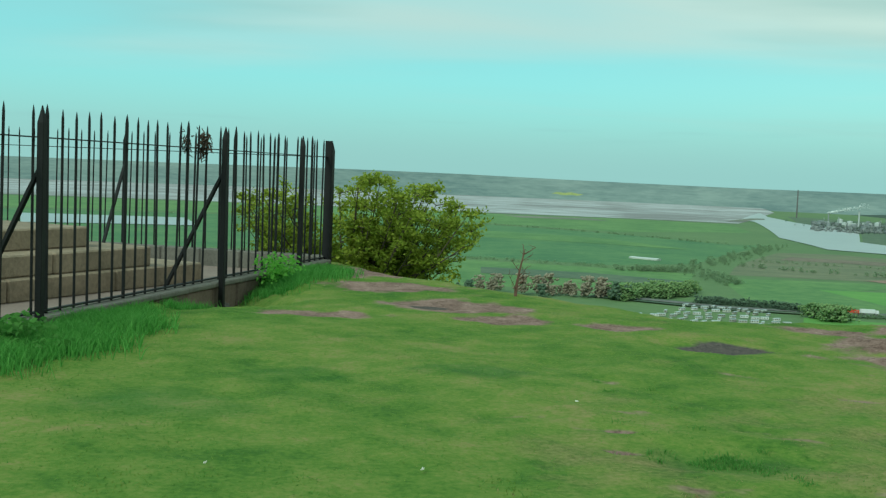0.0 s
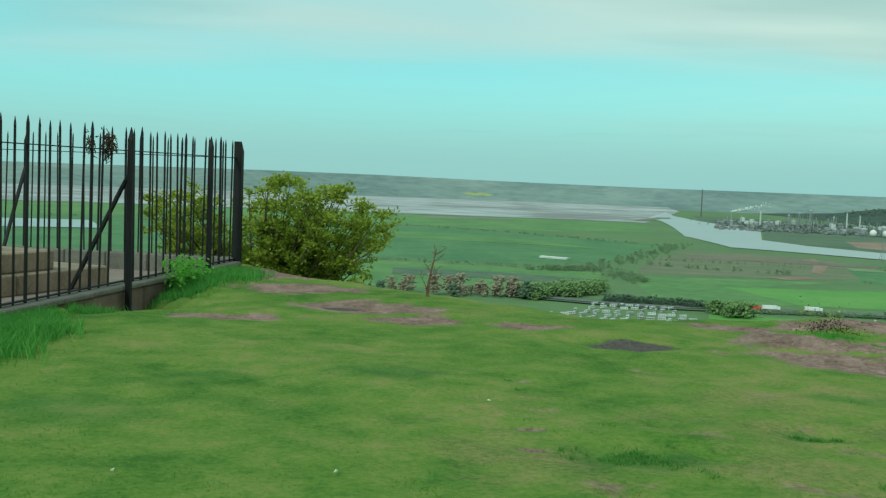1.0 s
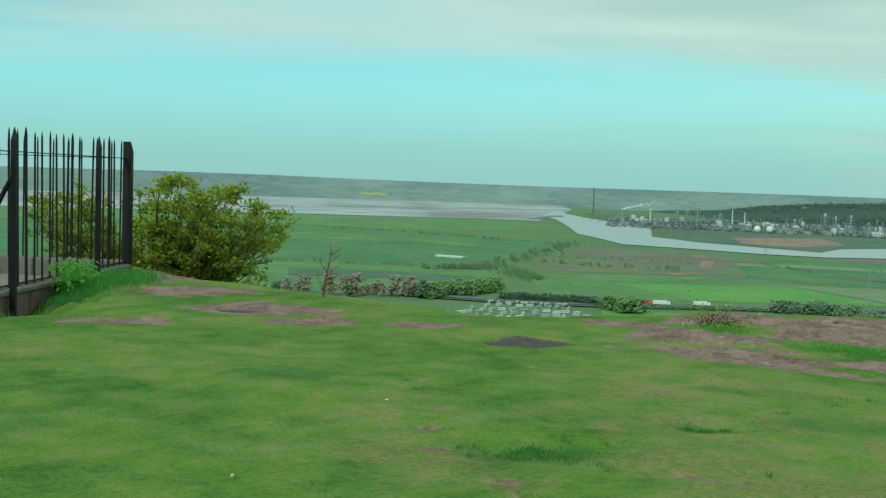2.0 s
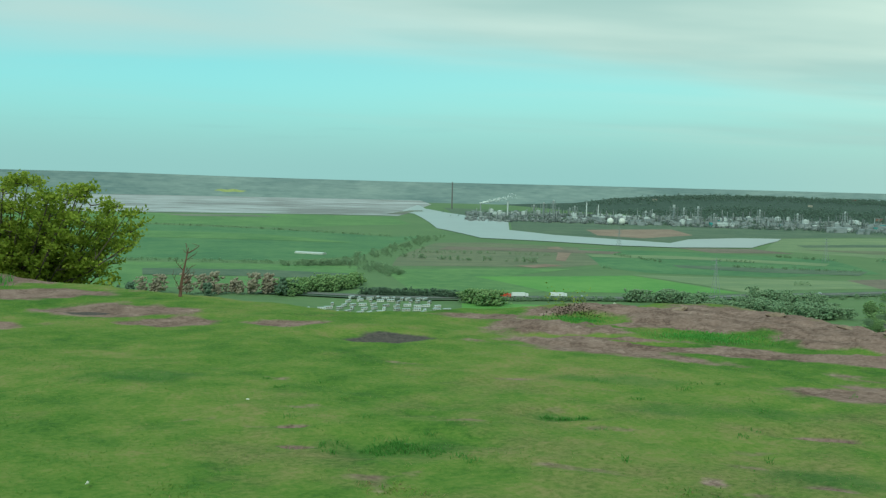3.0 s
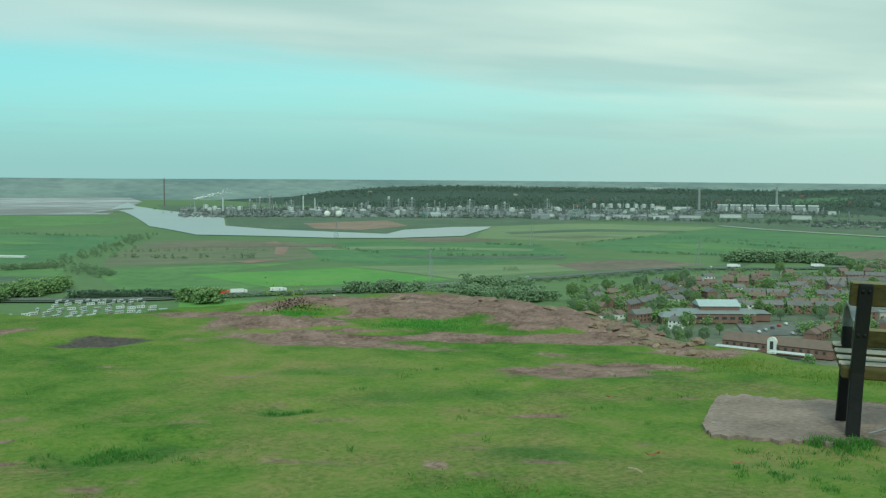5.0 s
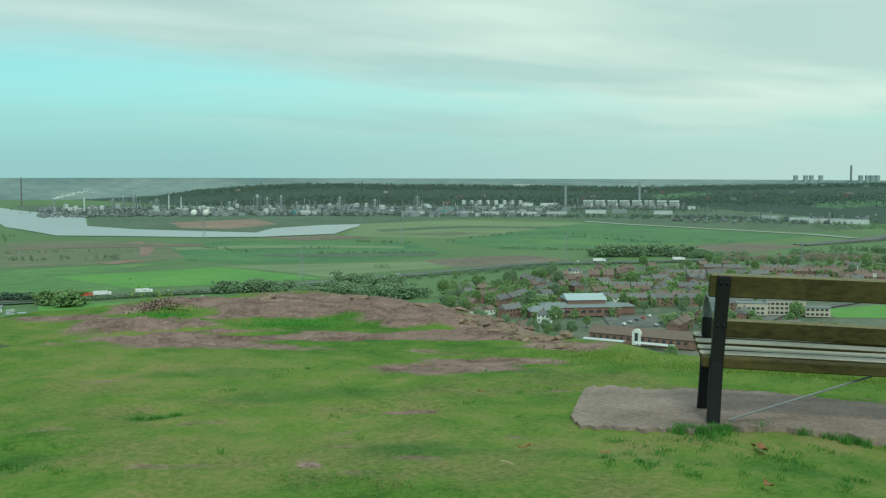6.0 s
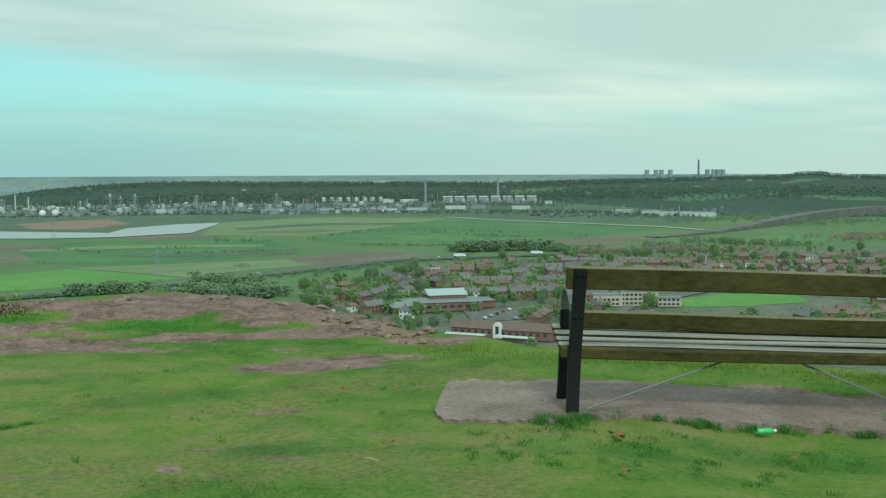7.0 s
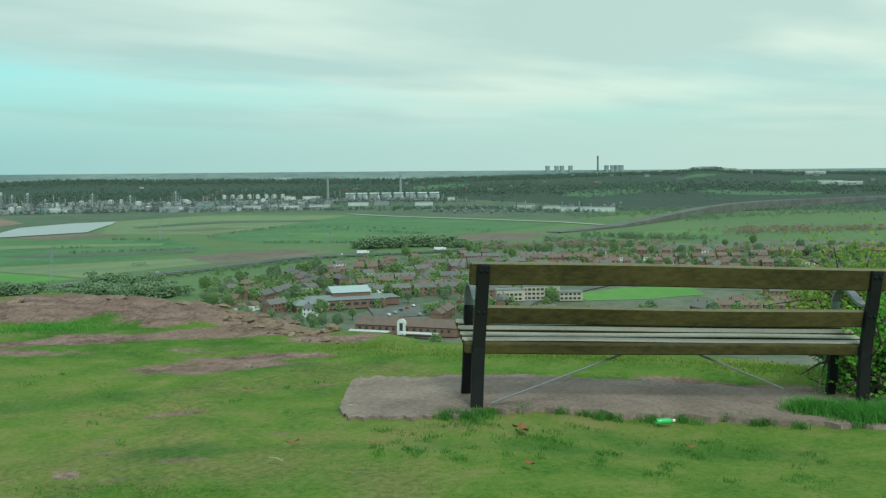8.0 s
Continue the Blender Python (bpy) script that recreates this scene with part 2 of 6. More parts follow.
# ---- the ground: one sheet from the lawn to the horizon ----
EDGE = [(-180, 150), (-60, 40), (-30, 20), (-22, 18), (-12, 17.3), (-6, 16.2), (-2.4, 14.3), (0, 13.8), (4, 12.6), (8, 11.9), (13, 11.0), (18, 11.4), (24, 11.8),
        (28, 12.5), (31, 12.8), (36, 11.8), (40, 10.4), (43, 9.5), (46, 8.9), (52, 8.4), (57, 8.3), (69, 8.15), (76, 8.1), (100, 12), (130, 60), (180, 150)]
CREST = [(-180, -1.0), (20, -1.3), (24, -1.1), (26, -0.79), (29, -0.57), (32, -0.50), (38, -0.57), (43, -0.61), (49, -0.67), (53, -0.57), (60, -0.46), (63, -0.40), (63.6, -0.26), (64.6, -0.24), (65.3, -0.36), (68, -0.50), (80, -0.5), (180, -0.5)]
SKYLINE = [(-180, -0.15), (-14, -0.05), (-5, -0.01), (1, -0.03), (6, -0.10), (10, -0.14), (15, -0.17), (24, -0.16), (40, -0.20), (53, -0.24), (68, -0.30), (180, -0.3)]
FOOT = [(-180, 4400), (20, 4400), (24, 3600), (32, 3000), (40, 3350), (50, 3350), (56, 2700), (60, 2250), (70, 2300), (180, 2300)]


def from_table(rows, b):
    return np.interp(b, [r[0] for r in rows], [r[1] for r in rows])


def smooth(v):
    v = np.clip(v, 0, 1)
    return v * v * (3 - 2 * v)


def waves(x, y, size, seed=0):
    """A cheap smooth unevenness between about -1 and 1."""
    k = 1 / size
    return (np.sin(x * k * 1.7 + seed) * np.cos(y * k * 1.3 + 2 * seed) + np.sin(x * k * 3.1 + y * k * 2.3 + seed) * 0.5 + np.cos(y * k * 4.7 - x * k * 3.7 + seed * 3) * 0.3) / 1.8


def blob(x, y, bearing, r, along, across, turn=0.0, seed=1.0):
    """1 inside an uneven oval round a place, falling to 0 outside."""
    c = at(bearing, r)
    a = radians(bearing + turn)
    dx, dy = x - c.x, y - c.y
    u = (dx * math.cos(a) - dy * math.sin(a)) / across
    v = (dx * math.sin(a) + dy * math.cos(a)) / along
    d = np.sqrt(u * u + v * v) + 0.22 * waves(x, y, 0.35, seed) + 0.12 * waves(x, y, 0.12, seed + 2)
    return np.clip(1.5 - d, 0, 1)


# bearing, distance, half depth, half width, turn of each worn patch
BARE = [(-6.2, 10.3, 0.22, 0.62, 0), (0.5, 11.2, 0.50, 0.70, 10), (-2.2, 12.9, 0.55, 0.75, 8), (3.2, 10.4, 0.30, 0.45, 0), (-4.5, 14.6, 0.8, 0.7, 0),
        (9.0, 10.2, 0.22, 0.42, 0), (22.6, 10.2, 0.62, 0.50, 0), (26.5, 10.9, 1.4, 1.1, 0), (31.5, 11.3, 1.5, 1.2, 0), (36.0, 10.6, 1.25, 1.0, 0),
        (40.0, 9.3, 0.85, 0.8, 0), (29.0, 9.15, 0.5, 1.3, 0), (34.0, 9.1, 0.45, 0.9, 0), (25.6, 9.45, 0.40, 0.75, 0), (39.0, 7.75, 0.28, 0.55, -10), (43.5, 8.7, 0.38, 0.5, 0),
        (20.5, 11.0, 0.24, 0.6, 0), (66.0, 7.25, 0.10, 0.9, 0), (56.0, 7.1, 0.08, 0.8, 0), (74.0, 8.0, 0.3, 0.3, 0), (36.9, 6.4, 0.06, 0.16, 0), (9.8, 5.6, 0.05, 0.10, 0), (8.9, 4.8, 0.07, 0.14, 0), (13.8, 4.95, 0.07, 0.15, 0), (18.5, 4.9, 0.05, 0.15, 0), (41.2, 8.0, 0.20, 0.55, 0), (9.6, 6.0, 0.04, 0.12, 0)]
LUSH_SPOTS = [(15.0, 5.6, 0.30, 0.46), (23.6, 6.4, 0.12, 0.26), (30.0, 6.7, 0.25, 0.5), (34.0, 6.9, 0.2, 0.4), (38.0, 5.4, 0.22, 0.4), (41.5, 7.5, 0.12, 0.4), (-8, 7.2, 0.4, 0.5), (2, 7.5, 0.3, 0.5),
              (48.5, 5.3, 0.25, 0.45), (56.0, 5.3, 0.2, 0.5), (26.5, 7.6, 0.18, 0.7), (-14, 6.3, 0.5, 0.7), (62.0, 5.6, 0.25, 0.7)]
rnd = random.Random(19)
SCUFFS = [(rnd.uniform(4, 48), rnd.uniform(4.7, 8.6), rnd.uniform(0.03, 0.08), rnd.uniform(0.08, 0.26)) for _ in range(34)]
GREENS = [(31.0, 10.0, 0.40, 0.62, 0), (33.0, 9.75, 0.18, 0.35, 0), (24.3, 10.9, 0.35, 0.5, 0), (27.5, 10.3, 0.10, 0.40, 0), (36.8, 9.6, 0.14, 0.50, 0), (33.8, 8.95, 0.14, 0.70, 0), (24.5, 9.7, 0.10, 0.45, 0),
          (39.8, 8.85, 0.14, 0.50, 0), (28.2, 9.45, 0.07, 0.50, 0), (42.0, 8.5, 0.16, 0.45, 0), (36.0, 8.75, 0.14, 0.60, 0)]
CINDER = [(14.3, 9.45, 0.24, 0.42, -6), (-0.5, 11.1, 0.10, 0.22, 0)]
HOLLOWS = [(15.0, 5.6, 0.28, 0.42, -0.05), (23.6, 6.4, 0.10, 0.24, -0.03), (-11.3, 12.2, 1.2, 0.62, -0.24), (14.3, 9.45, 0.3, 0.45, -0.06), (36.9, 6.4, 0.15, 0.3, -0.03)]


def land(x, y):
    """Height, and the masks of worn earth and cinders."""
    r = np.hypot(x, y)
    b = np.degrees(np.arctan2(x, y))
    edge = from_table(EDGE, b) + 0.18 * waves(b * 0.35, b * 0.1, 1.0, 2.0)
    bare = np.zeros_like(r)
    for n, (bb, rr, along, across, turn) in enumerate(BARE):
        bare = np.maximum(bare, blob(x, y, bb, rr, along, across, turn, n * 1.3))
    for n, (bb, rr, along, across, turn) in enumerate(GREENS):
        bare = bare * (1 - blob(x, y, bb, rr, along, across, turn, n * 1.7 + 4))
    for n, (bb, rr, along, across) in enumerate(SCUFFS):
        bare = np.maximum(bare, 0.5 * blob(x, y, bb, rr, along, across, 0, n * 0.7))
    cinder = np.zeros_like(r)
    for n, (bb, rr, along, across, turn) in enumerate(CINDER):
        cinder = np.maximum(cinder, blob(x, y, bb, rr, along, across, turn, n + 9))
    z = -0.095 * smooth((b - 52) / 20) * smooth((r - 3) / 3) * smooth((110 - b) / 20)
    z = z + 0.022 * waves(x, y, 0.9, 1.0) + 0.010 * waves(x, y, 0.22, 5.0)
    within = smooth(((x + 3.37) * -0.973 + (y - 8.3) * 0.231 - 0.12) / 0.15) * (y < 18) * (y > 4) * (r < 20)
    z = z * (1 - within) - 0.24 * within
    for bb, rr, along, across, deep in HOLLOWS:
        z = z + deep * blob(x, y, bb, rr, along, across, 0, bb)
    rock = smooth((r - 8.6) / 1.5) * smooth((b - 17) / 6) * smooth((45 - b) / 4)
    shelf = 1.3 * waves(x, y * 0.7, 0.75, 3.0) + 0.7 * waves(x + 0.3 * waves(x, y, 0.4, 6.0), y, 0.30, 8.0)
    z = z + rock * bare * (0.045 + 0.040 * np.floor(2.2 * shelf) / 2.2 + 0.022 * waves(x, y, 0.09, 7.0))
    z = z - 0.02 * bare * (1 - rock)
    over = np.maximum(r - edge, 0)
    fall = -6 * smooth(over / 5) - (-PLAIN - 6) * smooth((over - 1.5) / np.maximum(360, edge * 1.5))
    z = np.where(r < edge, z, fall + z * np.clip(1 - over, 0, 1))
    foot = from_table(FOOT, b)
    crest = EYE + 4600 * np.tan(np.radians(from_table(CREST, b)))
    z = z + np.where(r > foot, (crest - PLAIN) * smooth((np.minimum(r, 4600) - foot) / (4600 - foot)) * (1 + 0.10 * waves(x, y, 210, 2.0) * (r < 4400)), 0)
    final = EYE + 4970 * np.tan(np.radians(from_table(SKYLINE, b)))
    z = np.where(r > 4830, z + (final - z) * smooth((r - 4830) / 120), z)
    return z, bare, cinder


def turf_wear(x, y):
    """Masks of dry, straw-coloured turf and of darker lush turf."""
    r, b = np.hypot(x, y), np.degrees(np.arctan2(x, y))
    dry = 0.20 + 0.36 * smooth((b + 2) / 12) * smooth((9.5 - r) / 3.5) + 0.14 * smooth((r - 8.5) / 2) * smooth((b + 8) / 6)
    dry = dry * (1 - 0.75 * smooth((-b - 1) / 6)) * (1 - 0.55 * smooth((b - 49) / 7))
    lush = np.zeros_like(r)
    for n, (bb, rr, along, across) in enumerate(LUSH_SPOTS):
        lush = np.maximum(lush, blob(x, y, bb, rr, along, across, 0, n * 0.9 + 3) * 0.8)
    lush = np.maximum(lush, 0.30 * smooth((-b - 2) / 8) * smooth((14 - r) / 4))
    return dry, lush


rings = np.concatenate([np.arange(0, 5, 0.5), np.arange(5, 19, 0.055), np.geomspace(19, 450, 46), np.arange(480, 2200, 60), np.arange(2200, 4840, 44), [4850, 4880, 4910, 4940, 4970]])
spokes = np.concatenate([np.arange(-180, -28, 4.0), np.arange(-28, 80, 0.24), np.arange(80, 180, 4.0)])
rr, bb = np.meshgrid(rings, spokes, indexing="ij")
gx, gy = rr * np.sin(np.radians(bb)), rr * np.cos(np.radians(bb))
gz, bare_mask, cinder_mask = land(gx, gy)
nr, ns = len(rings), len(spokes)
index = np.arange(nr * ns).reshape(nr, ns)
nxt = np.roll(index, -1, axis=1)
quads = np.stack([index[:-1], index[1:], nxt[1:], nxt[:-1]], -1).reshape(-1, 4)[:, ::-1]
ground_mesh = raw_mesh("ground", np.stack([gx, gy, gz], -1).reshape(-1, 3), quads, 4)
dry_mask, lush_mask = turf_wear(gx, gy)
for layer, values in (("bare", bare_mask), ("cinder", cinder_mask), ("dry", dry_mask), ("lush", lush_mask)):
    ground_mesh.attributes.new(layer, "FLOAT", "POINT").data.foreach_set("value", values.astype(np.float32).ravel())
MEADOW = surface("ridge_meadow", (0.055, 0.125, 0.055), (0.095, 0.165, 0.080), 60, 9, bump=0)
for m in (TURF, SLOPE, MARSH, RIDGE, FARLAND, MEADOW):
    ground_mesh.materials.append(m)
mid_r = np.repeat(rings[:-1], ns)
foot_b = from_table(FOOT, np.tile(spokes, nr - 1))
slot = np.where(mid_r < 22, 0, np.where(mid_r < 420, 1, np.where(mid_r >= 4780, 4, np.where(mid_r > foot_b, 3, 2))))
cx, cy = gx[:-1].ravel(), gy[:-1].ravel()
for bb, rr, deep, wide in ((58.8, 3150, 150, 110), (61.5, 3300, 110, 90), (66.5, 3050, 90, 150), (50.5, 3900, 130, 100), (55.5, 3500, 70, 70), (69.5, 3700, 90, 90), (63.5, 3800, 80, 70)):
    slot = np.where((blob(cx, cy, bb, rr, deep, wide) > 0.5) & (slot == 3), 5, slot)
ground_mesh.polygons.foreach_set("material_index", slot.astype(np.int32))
ground_mesh.polygons.foreach_set("use_smooth", np.ones(len(quads), bool))
tagged(new("ground", ground_mesh), "worn green hilltop turf above a wide marsh plain", "ground", kind="structure")


def height(x, y):
    return float(land(np.array([x]), np.array([y]))[0][0])


# ---- the plain: water and fields ----
def sheet(name, corners, material, lift, label, category, steps=6):
    """A flat piece of the plain between corners given by bearing and distance."""
    bm = bmesh.new()
    ring = []
    for (b0, r0), (b1, r1) in zip(corners, corners[1:] + corners[:1]):
        for k in range(steps):
            f = k / steps
            ring.append(at(b0 + (b1 - b0) * f, r0 + (r1 - r0) * f, PLAIN + lift))
    face = bm.faces.new([bm.verts.new(p) for p in ring])
    bmesh.ops.triangulate(bm, faces=[face])
    for f in bm.faces:
        if f.normal.z < 0:
            f.normal_flip()
    return tagged(part(name, bm, material), label, category, kind="structure")


sheet("water", [(-26, 4830), (-26, 2900), (2, 2730), (9.5, 2785), (14.9, 2785), (15.7, 3170), (16.6, 4100), (16.0, 4830)], MUD, 0.5, "pale wet mudflats and channels of a wide tidal estuary", "estuary")
sheet("water", [(15.0, 3120), (15.7, 2970), (16.9, 2126), (19.2, 1807), (22.0, 1767), (26.1, 1700), (29.2, 1696), (32.9, 1767), (34.1, 2012), (34.3, 2110), (32.3, 2080), (29.8, 1966), (28.9, 1821),
                (26.1, 1887), (22.9, 1980), (20.67, 2126), (20.6, 2522), (17.5, 3110), (16.3, 3500), (15.9, 3980)], WATER, 0.9, "grey river bending across the marsh to the estuary", "river")

sheet("water", [(-21, 1950), (-13.2, 1930), (-12.6, 1700), (-21, 1680)], WATER, 0.9, "pale lagoon on the marsh behind the hill", "lagoon")

# ---- railings round the memorial ----
FENCE_A, FENCE_B = Vector((-3.37, 8.3, 0.05)), Vector((-1.66, 15.5, 0.05))
ALONG = (FENCE_B - FENCE_A).normalized()
INWARD = Vector((-ALONG.y, ALONG.x, 0))


def spear_bar(tall, half, point):
    bm = bmesh.new()
    levels = [(0.0, half), (tall - point, half), (tall - point * 0.55, half * 0.95), (tall - point * 0.2, half * 0.5), (tall, 0.001)]
    rings = []
    for z, w in levels:
        rings.append([bm.verts.new((w * math.cos(a), w * math.sin(a), z)) for a in [k * math.tau / 6 for k in range(6)]])
    for a, b in zip(rings, rings[1:]):
        for k in range(6):
            bm.faces.new((a[k], a[(k + 1) % 6], b[(k + 1) % 6], b[k]))
    bm.faces.new(rings[0][::-1])
    return mesh_of("bar", bm)


def square_post(tall, half, deep, slant=False):
    """A square post that goes down by deep; its top is a pyramid, or cut on the slant."""
    bm = bmesh.new()
    lo = [bm.verts.new((sx * half, sy * half, -deep)) for sx, sy in ((-1, -1), (1, -1), (1, 1), (-1, 1))]
    hi = [bm.verts.new((sx * half, sy * half, tall - (0.16 if not slant else 0.07 * (1 + sx)))) for sx, sy in ((-1, -1), (1, -1), (1, 1), (-1, 1))]
    for k in range(4):
        bm.faces.new((lo[k], lo[(k + 1) % 4], hi[(k + 1) % 4], hi[k]))
    bm.faces.new(lo[::-1])
    if slant:
        bm.faces.new(hi)
    else:
        tip = bm.verts.new((0, 0, tall))
        for k in range(4):
            bm.faces.new((hi[k], hi[(k + 1) % 4], tip))
    bmesh.ops.bevel(bm, geom=list(bm.edges), offset=0.005, segments=1, affect="EDGES")
    return mesh_of("post", bm)


BAR, STOUT = spear_bar(1.70, 0.0115, 0.13), spear_bar(1.72, 0.0165, 0.15)
POST, ENDPOST = square_post(1.72, 0.029, 0.40), square_post(1.68, 0.055, 0.06, True)
for me in (BAR, STOUT, POST, ENDPOST):
    me.materials.append(IRON)


def railing(a, b, spacing, posts, stays, inward, label):
    root = tagged(new("railing_fence"), label, "fence", "railings round the memorial")
    root.location = a
    way = b - a
    length = way.length
    turn = Matrix.Rotation(math.atan2(way.y, way.x), 4, "Z")
    n = round(length / spacing)
    rnd = random.Random(4)
    for i in range(n):
        s = i / n
        if any(abs(s - p) * length < spacing * 0.45 for p, _ in posts):
            continue
        ob = part("bar", STOUT if i % 6 == 3 else BAR, IRON, root)
        ob.matrix_local = Matrix.Translation(way * s) @ turn @ pose(0, 0, rnd.uniform(-0.015, 0.01), rnd.uniform(-0.7, 0.7), rnd.uniform(-0.9, 0.9), 0)
    for p, me in posts:
        ob = part("post", me, IRON, root)
        ob.matrix_local = Matrix.Translation(way * p - inward * (0.16 if me is POST else 0.03)) @ turn
    for z, thick in ((1.45, 0.010), (0.05, 0.016)):
        bm = bmesh.new()
        box(bm, (length, 0.04, thick), turn @ Matrix.Translation((length / 2, 0, z)))
        part("rail", bm, IRON, root)
    for p in stays:
        foot = way * p + inward * 0.55 + Vector((0, 0, -0.16))
        bm = bmesh.new()
        head = way * p - inward * 0.14 + Vector((0, 0, 1.20))
        tube(bm, [head, head.lerp(foot, 0.12), foot], [0.022, 0.027, 0.027])
        part("stay", bm, IRON, root, "diagonal iron stay")
    return root


railing(FENCE_A - ALONG * 2.4, FENCE_B, 0.206,
        [((2.4 + 7.37 * s) / 9.77, m) for s, m in ((-0.409, POST), (0.044, POST), (0.496, POST), (0.809, POST), (1.0, ENDPOST))],
        [(2.4 + 7.37 * s) / 9.77 for s in (0.044, 0.496)], INWARD, "black painted iron railings with spear points on a low wall")
BACK_END = Vector((-7.4, 16.9, 0.1))
railing(FENCE_B + (BACK_END - FENCE_B).normalized() * 0.2, BACK_END, 0.206, [(0.53, POST), (0.93, POST)], [0.53], Vector((-0.2, -0.95, 0)).normalized(),
        "black iron railings with spear points at the cliff side")

# twigs caught in the railing's points
root = tagged(new("caught_debris"), "dry brown weed tangle caught on the railing points", "debris")
rnd = random.Random(9)
for name, s, r, n in (("tangle", 0.469, 0.034, 90), ("wisp", 0.419, 0.030, 26)):
    c = FENCE_A + (FENCE_B - FENCE_A) * s + Vector((0, 0, 1.50))
    bm = bmesh.new()
    for _ in range(n):
        p = c + Vector((rnd.gauss(0, r), rnd.gauss(0, r), rnd.gauss(0.02, r * 1.7)))
        q = p + Vector((rnd.gauss(0, r), rnd.gauss(0, r), rnd.gauss(-0.06, r)))
        tube(bm, [p, (p + q) / 2 + Vector((rnd.gauss(0, 0.02), rnd.gauss(0, 0.02), 0)), q], [0.005, 0.007, 0.003], 4)
    part(name, bm, surface("dry_weed_" + name, (0.03, 0.02, 0.015), (0.10, 0.065, 0.045), 0.2, 0.02), root)

# the low wall under the railings, with its pale coping
wall_root = tagged(new("low_wall"), "low stone wall with pale weathered coping under the railings", "wall")
turn = Matrix.Rotation(math.atan2(ALONG.y, ALONG.x), 4, "Z")
rnd = random.Random(2)
STONEFACE = surface("dark_wall_stone", (0.05, 0.035, 0.03), (0.19, 0.13, 0.105), 0.5, 0.05, bump=0.5, random_tone=0.2)
for i in range(16):
    c = FENCE_A + ALONG * (-2.3 + i * 0.62)
    bm = bmesh.new()
    box(bm, (0.61, 0.20 + rnd.uniform(-0.015, 0.015), 0.44), Matrix.Translation((c.x, c.y, -0.20)) @ turn, 0.02)
    part("stone", bm, STONEFACE, wall_root)
    bm = bmesh.new()
    box(bm, (0.613, 0.27, 0.055), Matrix.Translation((c.x, c.y, 0.048)) @ turn @ pose(0, 0, 0, rnd.uniform(-1, 1), 0, rnd.uniform(-0.6, 0.6)), 0.012)
    part("coping_stone", bm, COPING, wall_root)
along2 = (BACK_END - FENCE_B).normalized()
turn2 = Matrix.Rotation(math.atan2(along2.y, along2.x), 4, "Z")
for i in range(9):
    c = FENCE_B + along2 * (0.3 + i * 0.62)
    bm = bmesh.new()
    box(bm, (0.613, 0.26, 0.30), Matrix.Translation((c.x, c.y, -0.03)) @ turn2, 0.015)
    part("coping_stone", bm, COPING, wall_root)

# paving and the stepped base of the memorial
PAVING = surface("gritty_paving", (0.14, 0.100, 0.088), (0.31, 0.23, 0.205), 0.7, 0.03, bump=0.3)
bm = bmesh.new()
mid = (FENCE_A + FENCE_B) / 2 + INWARD * 2.3
box(bm, (9.6, 4.3, 0.3), Matrix.Translation((mid.x, mid.y, -0.27)) @ turn)
tagged(part("paving", bm, PAVING), "gritty brown paving inside the railings", "paving", kind="structure")
STEPWAY = Vector((0.42, 0.907, 0)).normalized()
STEPIN = Vector((-STEPWAY.y, STEPWAY.x, 0))
steps = tagged(new("memorial_steps"), "worn sandstone steps of a memorial base behind railings", "steps")
for corner, bottom, top in (((-2.98, 13.68), -0.125, 0.115), ((-3.42, 12.95), 0.115, 0.345), ((-4.02, 12.55), 0.345, 0.575)):
    c = Vector((*corner, 0))
    a = math.atan2(STEPWAY.y, STEPWAY.x)
    for k in range(4):
        length = 1.55
        m = Matrix.Translation(c - STEPWAY * (length * (k + 0.5)) + STEPIN * 1.1 + Vector((0, 0, (bottom + top) / 2)))
        bm = bmesh.new()
        box(bm, (length - 0.012, 2.2, top - bottom), m @ Matrix.Rotation(a, 4, "Z"), 0.018)
        part("step_stone", bm, SANDSTONE, steps)


# ---- the bench ----
def strip(bm, points, width, thick):
    """A flat bar in the y-z plane through (y, z) points, width wide along x."""
    rows = []
    for i, (y, z) in enumerate(points):
        a, b = points[max(i - 1, 0)], points[min(i + 1, len(points) - 1)]
        d = Vector((b[0] - a[0], b[1] - a[1])).normalized()
        n = Vector((-d.y, d.x)) * thick / 2
        rows.append([bm.verts.new((sx * width / 2, y + s * n.x, z + s * n.y)) for sx, s in ((-1, -1), (1, -1), (1, 1), (-1, 1))])
    for a, b in zip(rows, rows[1:]):
        for k in range(4):
            bm.faces.new((a[k], a[(k + 1) % 4], b[(k + 1) % 4], b[k]))
    bm.faces.new(rows[0][::-1])
    bm.faces.new(rows[-1])
    bmesh.ops.recalc_face_normals(bm, faces=bm.faces)
    bmesh.ops.bevel(bm, geom=[e for e in bm.edges if e.is_boundary is False and e.calc_face_angle(0) > 1.0], offset=0.004, segments=1, affect="EDGES")
    return bm


